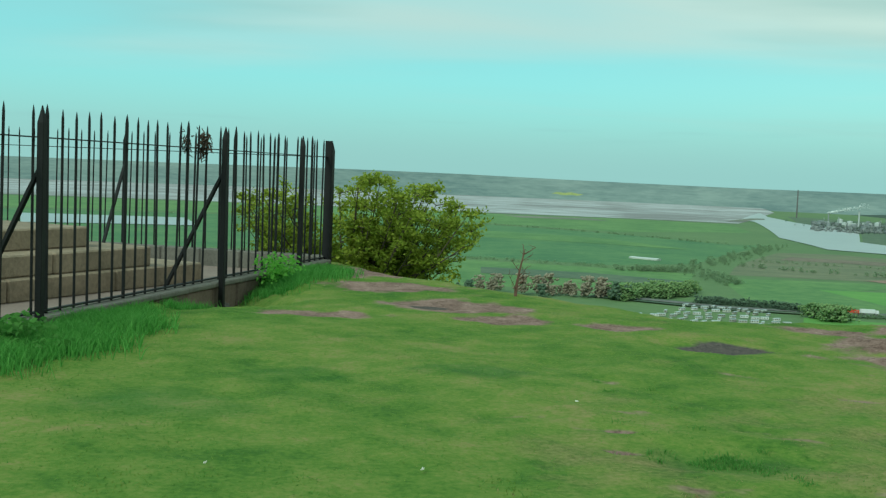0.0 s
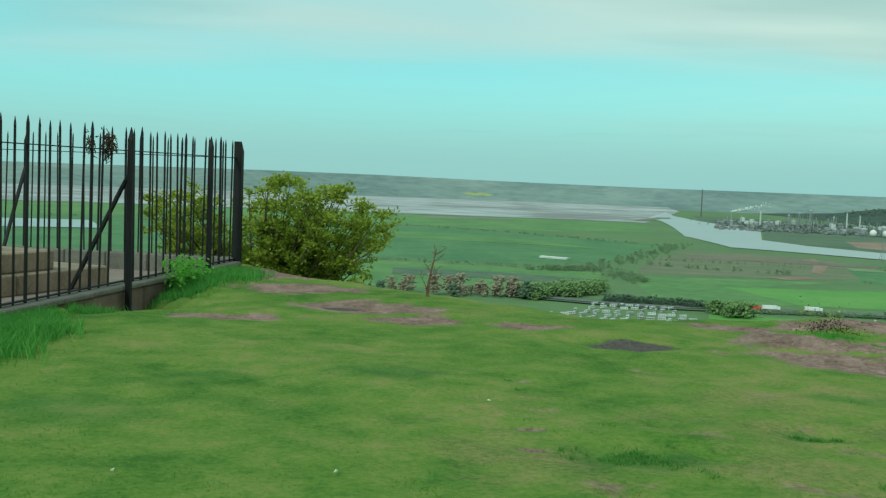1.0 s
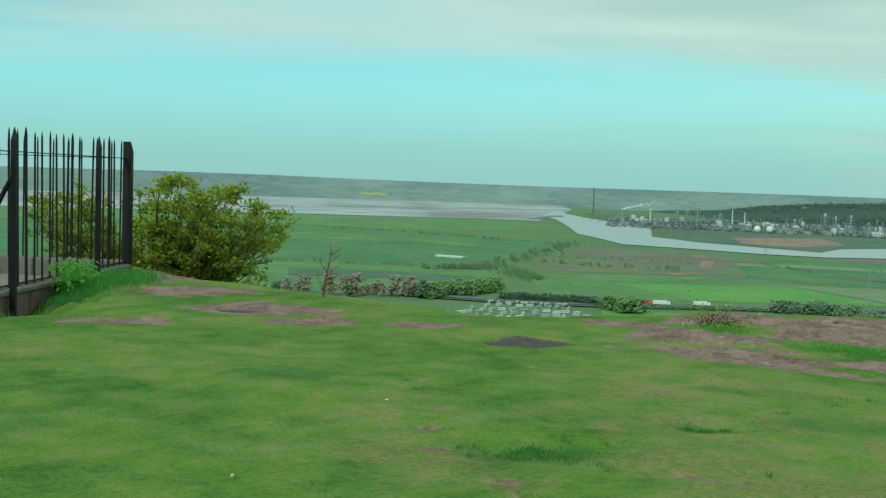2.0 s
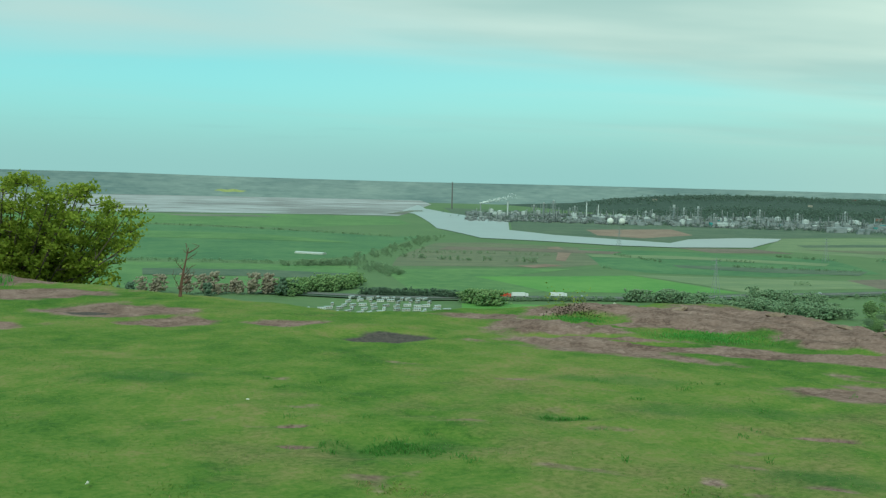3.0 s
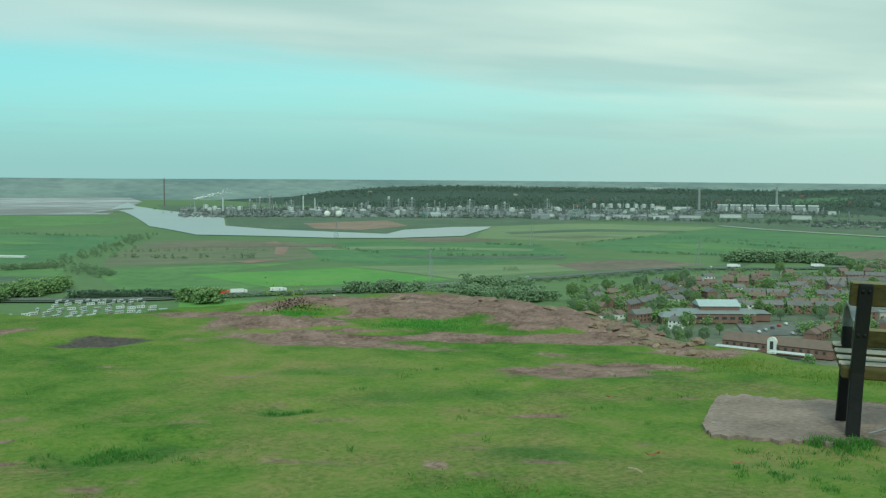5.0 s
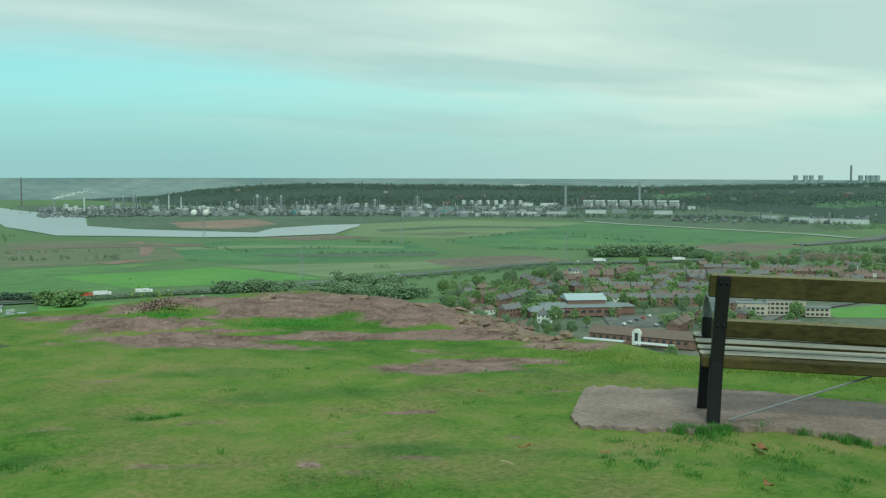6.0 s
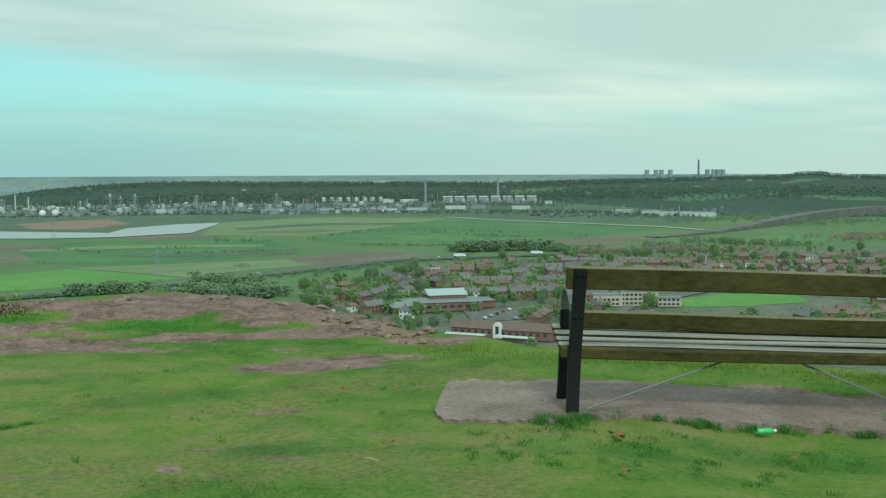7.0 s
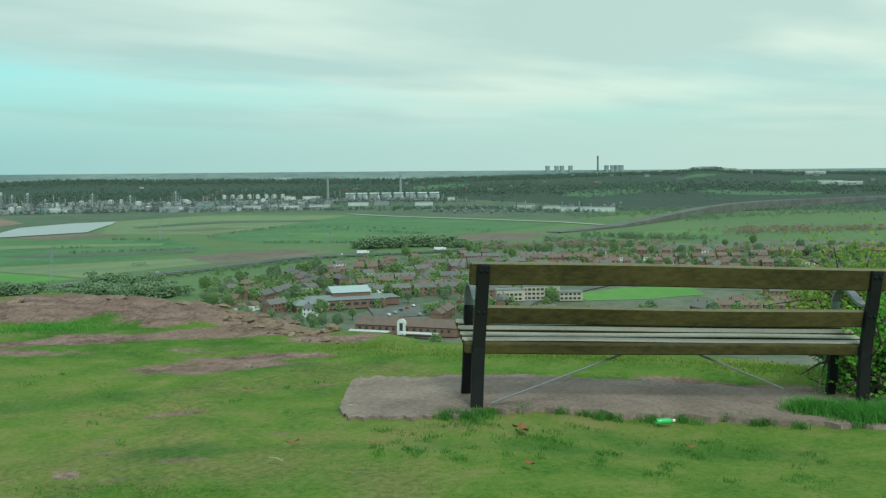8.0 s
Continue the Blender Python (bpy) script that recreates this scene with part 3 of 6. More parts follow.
bench = tagged(new("bench"), "weathered wooden slatted bench with black cast-iron ends, seen from behind", "bench")
bench.matrix_world = Matrix.Translation((4.66, 3.62, 0)) @ Matrix.Rotation(math.atan2(-0.68, 0.73), 4, "Z") @ Matrix.Rotation(radians(2.3), 4, "Y")
BENCH_LONG = 2.36
for x in (0.045, BENCH_LONG - 0.05):
    end = part("iron_end", strip(bmesh.new(), [(0.10, -0.04), (0.105, 0.20), (0.10, 0.36), (0.075, 0.52), (0.040, 0.70), (0.022, 0.815), (0.022, 0.826)], 0.068, 0.040), IRON, bench, "black cast-iron bench end")
    end.location = (x, 0, 0)
    leg = part("front_leg", strip(bmesh.new(), [(0.50, -0.04), (0.475, 0.10), (0.465, 0.25), (0.47, 0.40), (0.478, 0.55)], 0.055, 0.035), IRON, end)
    arm = part("armrest", strip(bmesh.new(), [(0.478, 0.54), (0.478, 0.60), (0.455, 0.655), (0.40, 0.685), (0.33, 0.682), (0.26, 0.655), (0.19, 0.622), (0.12, 0.612), (0.07, 0.625)], 0.055, 0.022), POLISHED, end, "iron armrest with its glossy highlight in the colour")
    bar = part("seat_bearer", strip(bmesh.new(), [(0.10, 0.335), (0.30, 0.345), (0.47, 0.372)], 0.045, 0.035), IRON, end)
    for z, y in ((0.79, 0.0), (0.56, 0.045)):
        for dx in (-0.016, 0.016):
            bm = bmesh.new()
            bmesh.ops.create_uvsphere(bm, u_segments=8, v_segments=5, radius=0.009, matrix=Matrix.Translation((dx, y - 0.0, z)))
            part("bolt", bm, IRON, end)


def plank(name, y, z, depth, tall, tilt, material, over=0.0, label=""):
    bm = bmesh.new()
    box(bm, (BENCH_LONG + over, depth, tall), Matrix.Identity(4), 0.006)
    bmesh.ops.subdivide_edges(bm, edges=[e for e in bm.edges if e.calc_length() > 1], cuts=9)
    for v in bm.verts:
        v.co.z += 0.003 * math.sin(v.co.x * 2.7 + y * 40)
        v.co.y += 0.002 * math.sin(v.co.x * 4.1 + z * 30)
    bm.normal_update()
    # dark sides: shaded gaps between slats put into colour, along with mossy edges
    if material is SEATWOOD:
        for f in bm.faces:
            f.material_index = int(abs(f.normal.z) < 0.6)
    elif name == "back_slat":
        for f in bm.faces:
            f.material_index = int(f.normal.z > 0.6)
    me = mesh_of(name, bm)
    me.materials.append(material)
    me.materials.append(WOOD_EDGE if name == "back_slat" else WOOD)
    ob = part(name, me, material, bench, label)
    ob.matrix_local = pose(BENCH_LONG / 2, y, z, tilt, 0, 0)


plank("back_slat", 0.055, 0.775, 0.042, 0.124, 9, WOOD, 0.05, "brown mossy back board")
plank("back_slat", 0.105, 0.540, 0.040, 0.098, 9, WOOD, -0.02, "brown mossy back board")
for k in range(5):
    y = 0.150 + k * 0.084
    plank("seat_slat", y, 0.352 + 0.018 * k * (0.60 + 0.12 * k) + (0.010 if k else 0), 0.060, 0.034 if k else 0.058, 6 + 2 * k, SEATWOOD if k else WOOD, 0.05, "grey worn seat slat with its shaded sides coloured dark" if k else "")
for x0, x1, z1 in ((1.01, 0.13, 0.045), (1.25, 1.83, 0.13)):
    bm = bmesh.new()
    tube(bm, [(x0, 0.22, 0.352), (x0 + (x1 - x0) * 0.06, 0.20, 0.335), (x1, 0.12, z1)], 0.0065)
    part("brace", bm, GALV, bench, "thin grey iron brace rod")

# ---- concrete path under the bench ----
bm = bmesh.new()
rnd = random.Random(6)
near = [(45.2, 6.05), (45.7, 5.82), (49.0, 5.80), (51.5, 5.84), (53.0, 5.97), (57.0, 6.03), (62.0, 6.12), (67.0, 6.26), (73.0, 6.35), (84.0, 6.9)]
far = [(84.0, 7.9), (73.0, 7.25), (69.0, 7.15), (62.0, 7.05), (57.0, 6.98), (52.0, 6.95), (49.0, 6.92), (46.5, 6.95), (45.9, 6.85)]
ring = []
corners = near + far
for (b0, r0), (b1, r1) in zip(corners, corners[1:] + corners[:1]):
    for k in range(8):
        f = k / 8
        bk = b0 + (b1 - b0) * f
        ring.append(at(bk, r0 + (r1 - r0) * f + rnd.uniform(-0.05, 0.05), 0.026 - 0.095 * float(smooth((bk - 52) / 20))))
top = bm.faces.new([bm.verts.new(p) for p in ring])
down = bmesh.ops.extrude_face_region(bm, geom=[top])
for v in [g for g in down["geom"] if isinstance(g, bmesh.types.BMVert)]:
    v.co.z -= 0.10
bmesh.ops.triangulate(bm, faces=list(bm.faces))
bmesh.ops.recalc_face_normals(bm, faces=bm.faces)
tagged(part("path", bm, CONCRETE), "worn pinkish grey concrete path with broken edges", "path", kind="structure")


# ---- grass, leaves and shrubs ----
def blades(name, xy, tall, wide, lean, material, seed, z=None):
    """Grass blades: two triangles each, bent over at the tip."""
    g = np.random.default_rng(seed)
    n = len(xy)
    if z is None:
        z = land(xy[:, 0], xy[:, 1])[0]
    a = g.uniform(0, math.tau, n)
    tall = tall * g.uniform(0.5, 1.15, n)
    wide = wide * g.uniform(0.7, 1.3, n)
    bend = lean * g.uniform(0.2, 1.2, n) * tall
    to = g.uniform(0, math.tau, n)
    base = np.stack([xy[:, 0], xy[:, 1], z - 0.01], -1)
    side = np.stack([np.cos(a), np.sin(a), np.zeros(n)], -1) * wide[:, None] / 2
    way = np.stack([np.cos(to), np.sin(to), np.zeros(n)], -1) * bend[:, None]
    up = np.zeros((n, 3))
    up[:, 2] = tall
    v = np.stack([base - side, base + side, base + side * 0.7 + way * 0.35 + up * 0.6, base - side * 0.7 + way * 0.35 + up * 0.6, base + way + up * 0.95], 1).reshape(-1, 3)
    i = np.arange(n)[:, None] * 5
    tris = np.concatenate([i + [0, 1, 2], i + [0, 2, 3], i + [3, 2, 4]], 1).reshape(-1, 3)
    me = raw_mesh(name, v, tris, 3)
    me.materials.append(material)
    return me


def scatter(n, b0, b1, r0, r1, seed):
    g = np.random.default_rng(seed)
    b = np.radians(g.uniform(b0, b1, n))
    r = np.sqrt(g.uniform(r0 ** 2, r1 ** 2, n))
    return np.stack([np.sin(b) * r, np.cos(b) * r], -1)


LAWN = leafy("lawn_blades", (0.152, 0.247, 0.039), (0.275, 0.350, 0.082))
GREENLAWN = leafy("green_lawn_blades", (0.088, 0.213, 0.036), (0.185, 0.336, 0.072))
STRAWLAWN = leafy("straw_lawn_blades", (0.230, 0.190, 0.080), (0.420, 0.330, 0.170))
LUSH = leafy("long_grass", (0.075, 0.235, 0.035), (0.210, 0.450, 0.105))
DARKGRASS = leafy("dark_tuft_grass", (0.070, 0.190, 0.030), (0.165, 0.335, 0.080))
xy = scatter(340000, -26, 78, 3.9, 13.8, 3)
z, bare, cinder = land(xy[:, 0], xy[:, 1])
b, r = np.degrees(np.arctan2(xy[:, 0], xy[:, 1])), np.hypot(xy[:, 0], xy[:, 1])
on_path = (b > 45) & (r > from_table(near, b) - 0.03) & (r < from_table(far[::-1], b) + 0.03)
inside = (xy - np.array([FENCE_A.x, FENCE_A.y])) @ np.array([INWARD.x, INWARD.y]) > -0.15
thin = np.clip(0.65 + 0.6 * waves(xy[:, 0], xy[:, 1], 0.5, 4.0), 0.15, 1)
keep = (bare < 0.45) & (cinder < 0.45) & ~on_path & ~inside & (r < from_table(EDGE, b) - 0.02) & (np.random.default_rng(1).uniform(0, 1, len(b)) < thin)
dry, lush = turf_wear(xy[:, 0], xy[:, 1])
g = np.random.default_rng(8)
sere = g.uniform(0, 1, len(b)) < np.clip(1.5 * dry - 0.30 + (0.55 * waves(xy[:, 0], xy[:, 1], 0.40, 6.0) + 0.45 * waves(xy[:, 0], xy[:, 1], 0.13, 9.0)) * np.minimum(1, 2 * dry), 0, 0.85)
verdant = ~sere & (g.uniform(0, 1, len(b)) < np.clip(0.30 + lush + 0.5 * waves(xy[:, 0], xy[:, 1], 0.7, 2.0), 0, 1))
for chosen, material, tall, label in ((keep & sere, STRAWLAWN, 0.014, "dry straw-coloured blades in the worn lawn"), (keep & verdant, GREENLAWN, 0.019, "deep green lawn grass on the hilltop"),
                                      (keep & ~sere & ~verdant, LAWN, 0.017, "short mown yellow-green lawn grass on the hilltop")):
    tagged(new("lawn_grass", blades("lawn_grass", xy[chosen], tall, 0.0055, 1.9, material, 5, z[chosen])), label, "grass", kind="stuff")


def long_grass(name, zones, tall, material, seed, label, wide=0.008):
    """Zones: bearing and distance of the middle, half width, half depth, number of blades."""
    g = np.random.default_rng(seed)
    spots = []
    for bb, rr, half_b, half_r, n in zones:
        b = np.radians(bb + np.clip(g.normal(0, 0.5, n), -1.4, 1.4) * half_b)
        r = rr + np.clip(g.normal(0, 0.5, n), -1.3, 1.3) * half_r
        spots.append(np.stack([np.sin(b) * r, np.cos(b) * r], -1))
    tagged(new(name, blades(name, np.concatenate(spots), tall, wide, 0.8, material, seed)), label, "grass", kind="stuff")


long_grass("long_grass", [(-20.0, 8.3, 3.4, 0.5, 8000), (-16.3, 9.2, 2.0, 0.45, 4500), (-22.5, 7.7, 2.5, 0.5, 4000)], 0.15, LUSH, 11, "long bright green grass at the foot of the railings")
rnd = random.Random(16)
foot_zone = []
for k in range(90):
    d = rnd.uniform(-2.2, 7.2)
    if 2.7 < d < 4.1:
        continue
    p = FENCE_A + ALONG * d - INWARD * rnd.uniform(0.14, 0.5)
    foot_zone.append((math.degrees(math.atan2(p.x, p.y)), math.hypot(p.x, p.y), 0.6, 0.14, 90))
long_grass("long_grass", foot_zone, 0.105, LUSH, 18, "uneven bright green grass along the low wall", 0.006)
long_grass("long_grass", [(-8.3, 13.0, 1.3, 0.5, 2600), (-6.2, 14.0, 1.5, 0.6, 3000)], 0.13, LUSH, 12, "tuft of long bright green grass by the railing wall")
long_grass("long_grass", [(69.6, 6.56, 1.3, 0.10, 2600), (71.8, 6.50, 1.4, 0.14, 3400), (73.2, 6.55, 1.0, 0.14, 1400)], 0.115, LUSH, 13, "tall grass clump at the foot of the bench", 0.005)
rnd = random.Random(14)
fringe = []
for k in range(46):
    b = rnd.choice((rnd.uniform(50.6, 53.2), rnd.uniform(54, 69), rnd.uniform(57, 69)))
    fringe.append((b, float(from_table(near, b)) + rnd.gauss(-0.02, 0.05), rnd.uniform(0.25, 0.7), rnd.uniform(0.03, 0.08), rnd.randint(25, 85)))
long_grass("long_grass", fringe, 0.060, DARKGRASS, 14, "ragged fringe of dark grass along the path under the bench", 0.005)
rnd = random.Random(15)
tufts = [(15.0 + rnd.gauss(0, 1.6), 5.6 + rnd.gauss(0, 0.12), 0.5, 0.06, 34) for _ in range(34)] + [(23.6 + rnd.gauss(0, 0.6), 6.4 + rnd.gauss(0, 0.04), 0.3, 0.03, 40) for _ in range(8)]
tufts += [(rnd.uniform(8, 64), rnd.uniform(5.2, 8.0), rnd.uniform(0.2, 0.6), 0.05, rnd.randint(12, 30)) for _ in range(36)]
tufts += [(rnd.uniform(47, 70), rnd.uniform(4.9, 5.75), rnd.uniform(0.3, 0.8), 0.06, rnd.randint(20, 50)) for _ in range(60)]
tufts = [q for q in tufts if not (q[0] > 45 and q[1] > 5.75)]
long_grass("grass_tuft", tufts, 0.034, DARKGRASS, 15, "low dark green tufts in the lawn", 0.005)
long_grass("cliff_grass", [(56.0, 7.9, 9, 0.3, 3600), (68.0, 7.85, 6, 0.3, 2200), (46.5, 8.3, 3, 0.25, 900)], 0.032, LAWN, 16, "bright green grass along the cliff edge")
long_grass("cliff_grass", [(31.0, 10.0, 2.4, 0.3, 2200), (24.3, 10.9, 1.6, 0.25, 1100)], 0.035, LUSH, 17, "bright green grass growing in hollows of the sandstone")


def leaf_cloud(name, centres, spread, count, size, material, seed, droop=0.3):
    """Folded leaves gathered round twig ends."""
    g = np.random.default_rng(seed)
    c = np.repeat(np.asarray(centres, float), count, axis=0)
    n = len(c)
    p = c + g.normal(0, 1, (n, 3)) * np.asarray(spread)
    way = g.normal(0, 1, (n, 3))
    way[:, 2] = way[:, 2] * 0.5 - droop
    way /= np.linalg.norm(way, axis=1)[:, None]
    side = np.cross(way, g.normal(0, 1, (n, 3)))
    side /= np.linalg.norm(side, axis=1)[:, None]
    fold = np.cross(side, way)
    s = size * g.uniform(0.6, 1.25, n)[:, None]
    v = np.stack([p, p + way * s * 0.5 + side * s * 0.34 + fold * s * 0.12, p + way * s, p + way * s * 0.5 - side * s * 0.34 + fold * s * 0.12], 1).reshape(-1, 3)
    i = np.arange(n)[:, None] * 4
    me = raw_mesh(name, v, np.concatenate([i + [0, 1, 2], i + [0, 2, 3]], 1).reshape(-1, 3), 3)
    me.materials.append(material)
    return me


BARK = surface("grey_brown_bark", (0.04, 0.03, 0.022), (0.13, 0.10, 0.075), 0.2, 0.02)
YELLOWLEAF = leafy("spring_leaves", (0.160, 0.225, 0.026), (0.480, 0.530, 0.090))
OLIVELEAF = leafy("olive_leaves", (0.170, 0.270, 0.040), (0.370, 0.480, 0.110))
HEDGELEAF = leafy("bright_shrub_leaves", (0.150, 0.370, 0.045), (0.340, 0.660, 0.130))


def branching(start, ends, rnd, r0):
    """Limbs from a stem to each end, with side twigs."""
    bm = bmesh.new()
    twigs = []
    for e in ends:
        e = Vector(e)
        m1 = start.lerp(e, 0.4) + Vector((rnd.gauss(0, 0.12), rnd.gauss(0, 0.12), rnd.gauss(-0.08, 0.08)))
        m2 = start.lerp(e, 0.75) + Vector((rnd.gauss(0, 0.08), rnd.gauss(0, 0.08), rnd.gauss(0, 0.06)))
        tube(bm, [start, m1, m2, e], [r0, r0 * 0.6, r0 * 0.35, 0.004], 5)
        twigs.append(e)
        for f in (0.35, 0.6, 0.85):
            for _ in range(2):
                p = m1.lerp(e, f)
                q = p + Vector((rnd.gauss(0, 0.22), rnd.gauss(0, 0.22), rnd.gauss(0.05, 0.16)))
                tube(bm, [p, (p + q) / 2 + Vector((0, 0, 0.02)), q], [0.010, 0.007, 0.003], 4)
                twigs.append(q)
    return bm, twigs


# the wind-bent tree that leans out over the cliff beyond the railings
rnd = random.Random(21)
tree_root = tagged(new("cliff_tree"), "low spreading tree with fresh yellow-green leaves beyond the cliff edge", "tree")
stem = at(-5.0, 17.5, -0.95)
TREE_TOP = [(-11, 0.75), (-9, 0.95), (-6.5, 1.0), (-4.2, 1.16), (-3.0, 1.10), (-1.9, 0.88), (-0.85, 1.16), (0.2, 0.88), (1.3, 0.80), (1.7, 0.6)]
TREE_LOW = [(-11, -0.1), (-5.0, -0.12), (-2.0, -0.05), (-0.6, -0.36), (0.6, -0.34), (1.0, 0.10), (1.7, 0.22)]
limbs, shoots = bmesh.new(), []
tube(limbs, [at(-4.6, 18.3, -4.6), at(-4.9, 17.9, -2.2), stem], [0.16, 0.12, 0.08], 7)
for k in range(86):
    b = rnd.uniform(-10.5, 1.65) if k % 3 else rnd.uniform(-4.6, 1.65)
    top, low = float(from_table(TREE_TOP, b)), float(from_table(TREE_LOW, b))
    e = at(b, 17.0 + rnd.uniform(-0.9, 0.9), low + (top - low) * (1 - rnd.random() ** 1.9))
    s = stem + Vector((0, 0, rnd.uniform(-0.3, 0.25)))
    m1, m2 = s.lerp(e, 0.38), s.lerp(e, 0.74)
    m1.z, m2.z = s.z + (e.z - s.z) * 0.30 + rnd.gauss(0, 0.05), s.z + (e.z - s.z) * 0.62 + rnd.gauss(0, 0.05)
    tube(limbs, [s, m1, m2, e], [0.034, 0.022, 0.013, 0.004], 5)
    for f in (0.30, 0.50, 0.66, 0.82, 1.0):
        for _ in range(2):
            p = m1.lerp(m2, f / 0.6) if f < 0.6 else m2.lerp(e, (f - 0.6) / 0.4)
            q = p + Vector((rnd.gauss(0.04, 0.13), rnd.gauss(0, 0.13), abs(rnd.gauss(0.04, 0.09))))
            tube(limbs, [p, (p + q) / 2 + Vector((0.01, 0, -0.01)), q], [0.008, 0.006, 0.003], 4)
            shoots += [tuple(p.lerp(q, u)) for u in (0.55, 0.85, 1.1)]
part("branchwork", limbs, BARK, tree_root)
part("crown", leaf_cloud("crown", shoots, (0.045, 0.045, 0.034), 15, 0.062, YELLOWLEAF, 5, -0.35), YELLOWLEAF, tree_root)

# a bare sapling on the lip of the slope
sap = tagged(new("bare_sapling"), "leafless thin brown sapling on the cliff lip", "sapling")
bm = bmesh.new()
rnd = random.Random(5)
foot = at(3.85, 12.35, -0.06)
bole = [foot, foot + Vector((0.01, 0, 0.18)), foot + Vector((0.04, 0, 0.36)), foot + Vector((0.09, 0, 0.60))]
tube(bm, bole, [0.022, 0.018, 0.012, 0.004], 5)
TWIG = surface("red_brown_twig", (0.07, 0.03, 0.02), (0.19, 0.10, 0.07), 0.1, 0.01)
part("bole", bm, TWIG, sap)
for k in range(9):
    f = 0.18 + 0.82 * k / 9
    p = bole[0].lerp(bole[1], f * 3) if f < 0.33 else bole[1].lerp(bole[2], (f - 0.33) * 3) if f < 0.66 else bole[2].lerp(bole[3], (f - 0.66) * 3)
    a, reach = rnd.uniform(0, math.tau), rnd.uniform(0.10, 0.24) * (1.15 - 0.5 * f)
    q = p + Vector((math.cos(a) * reach * 0.8 + 0.03, math.sin(a) * reach * 0.6, reach * rnd.uniform(0.5, 1.1)))
    bm = tube(bmesh.new(), [p, p.lerp(q, 0.5) + Vector((rnd.gauss(0, 0.012), 0, -0.012)), q], [0.008, 0.005, 0.002], 4)
    for u in (0.4, 0.6, 0.8, 1.0):
        c = p.lerp(q, u)
        d = c + Vector((rnd.gauss(0.01, 0.035), rnd.gauss(0, 0.03), abs(rnd.gauss(0.035, 0.03))))
        tube(bm, [c, c.lerp(d, 0.5) + Vector((rnd.gauss(0, 0.006), 0, 0)), d], [0.0035, 0.0025, 0.0012], 3)
    part("branch", bm, TWIG, sap)

# the shrub beside the bench
rnd = random.Random(31)
shrub = tagged(new("shrub"), "bright green leafy shrub growing behind the bench end", "shrub")
ends = [at(rnd.uniform(69.9, 78), rnd.uniform(7.05, 7.6), 0) for _ in range(34)]
for e in ends:
    b = math.degrees(math.atan2(e.x, e.y))
    e.z = rnd.uniform(-0.02, np.interp(b, [68.5, 69.5, 71, 72, 73, 76], [0.10, 0.24, 0.30, 0.34, 0.62, 0.80]))
bm, twigs = branching(at(73.5, 7.3, -0.10), ends, rnd, 0.02)
part("stem", bm, BARK, shrub)
behind = bench.matrix_world.inverted()
twigs = [t for t in twigs if (behind @ t).y > 0.26 or (behind @ t).x > 2.50]
twigs = [t for t in twigs if math.degrees(math.atan2(t.x, t.y)) > 69.3]
twigs = [Vector((t.x, t.y, min(t.z, float(np.interp(math.degrees(math.atan2(t.x, t.y)), [68.5, 70, 72, 73, 76], [0.16, 0.30, 0.36, 0.62, 0.80]))))) for t in twigs]
part("foliage", leaf_cloud("foliage", [tuple(t) for t in twigs], (0.060, 0.060, 0.055), 48, 0.034, HEDGELEAF, 8), HEDGELEAF, shrub)
rnd = random.Random(33)
bush = tagged(new("shrub"), "tall olive green bush on the slope below the bench", "shrub")
ends = [at(rnd.uniform(68.6, 78), rnd.uniform(8.6, 9.6), rnd.uniform(0.22, 0.85)) for _ in range(26)]
for e in ends:
    b = math.degrees(math.atan2(e.x, e.y))
    e.z = min(e.z, float(np.interp(b, [67, 69, 72, 75], [0.0, 0.26, 0.48, 0.62])))
bm, twigs = branching(at(72, 9.2, -0.4), ends, rnd, 0.03)
tube(bm, [at(72, 9.4, -2.6), at(72, 9.3, -1.2), at(72, 9.2, -0.4)], [0.06, 0.05, 0.04], 6)
part("stem", bm, BARK, bush)
twigs = [t for t in twigs if t.z > 0.12]
part("foliage", leaf_cloud("foliage", [tuple(t) for t in twigs], (0.10, 0.10, 0.10), 60, 0.034, OLIVELEAF, 18), OLIVELEAF, bush)
weed = tagged(new("bracken"), "dark green bracken fronds in the long grass", "bracken")
fr = [at(-21.8 + rnd.uniform(-1.5, 1.6), 8.05 + rnd.uniform(-0.3, 0.35), rnd.uniform(0.04, 0.24)) for _ in range(34)]
part("foliage", leaf_cloud("foliage", [tuple(t) for t in fr], (0.09, 0.09, 0.03), 16, 0.06, DARKGRASS, 28), DARKGRASS, weed)
weed = tagged(new("weed_clump"), "dark leafy weed clump against the railing wall", "weed")
fr = [at(-8.6 + rnd.uniform(-1.0, 1.0), 13.2 + rnd.uniform(-0.3, 0.3), rnd.uniform(0.0, 0.28)) for _ in range(22)]
part("foliage", leaf_cloud("foliage", [tuple(t) for t in fr], (0.08, 0.08, 0.05), 20, 0.06, HEDGELEAF, 29), HEDGELEAF, weed)
weed = tagged(new("gorse"), "small dark heather bush on the sandstone lip", "bush")
fr = [at(24.3 + rnd.uniform(-0.9, 0.9), 11.3 + rnd.uniform(-0.2, 0.2), rnd.uniform(-0.02, 0.06)) for _ in range(18)]
part("foliage", leaf_cloud("foliage", [tuple(t) for t in fr], (0.09, 0.09, 0.025), 90, 0.020, leafy("heather", (0.022, 0.020, 0.010), (0.065, 0.055, 0.026)), 30), LAWN, weed)
weed = tagged(new("sprig"), "thin yellow-green sprigs at the cliff lip", "bush")
fr = [at(23.6 + rnd.uniform(-1.3, 1.3), 12.6 + rnd.uniform(-0.1, 0.3), rnd.uniform(-0.1, 0.12)) for _ in range(16)]
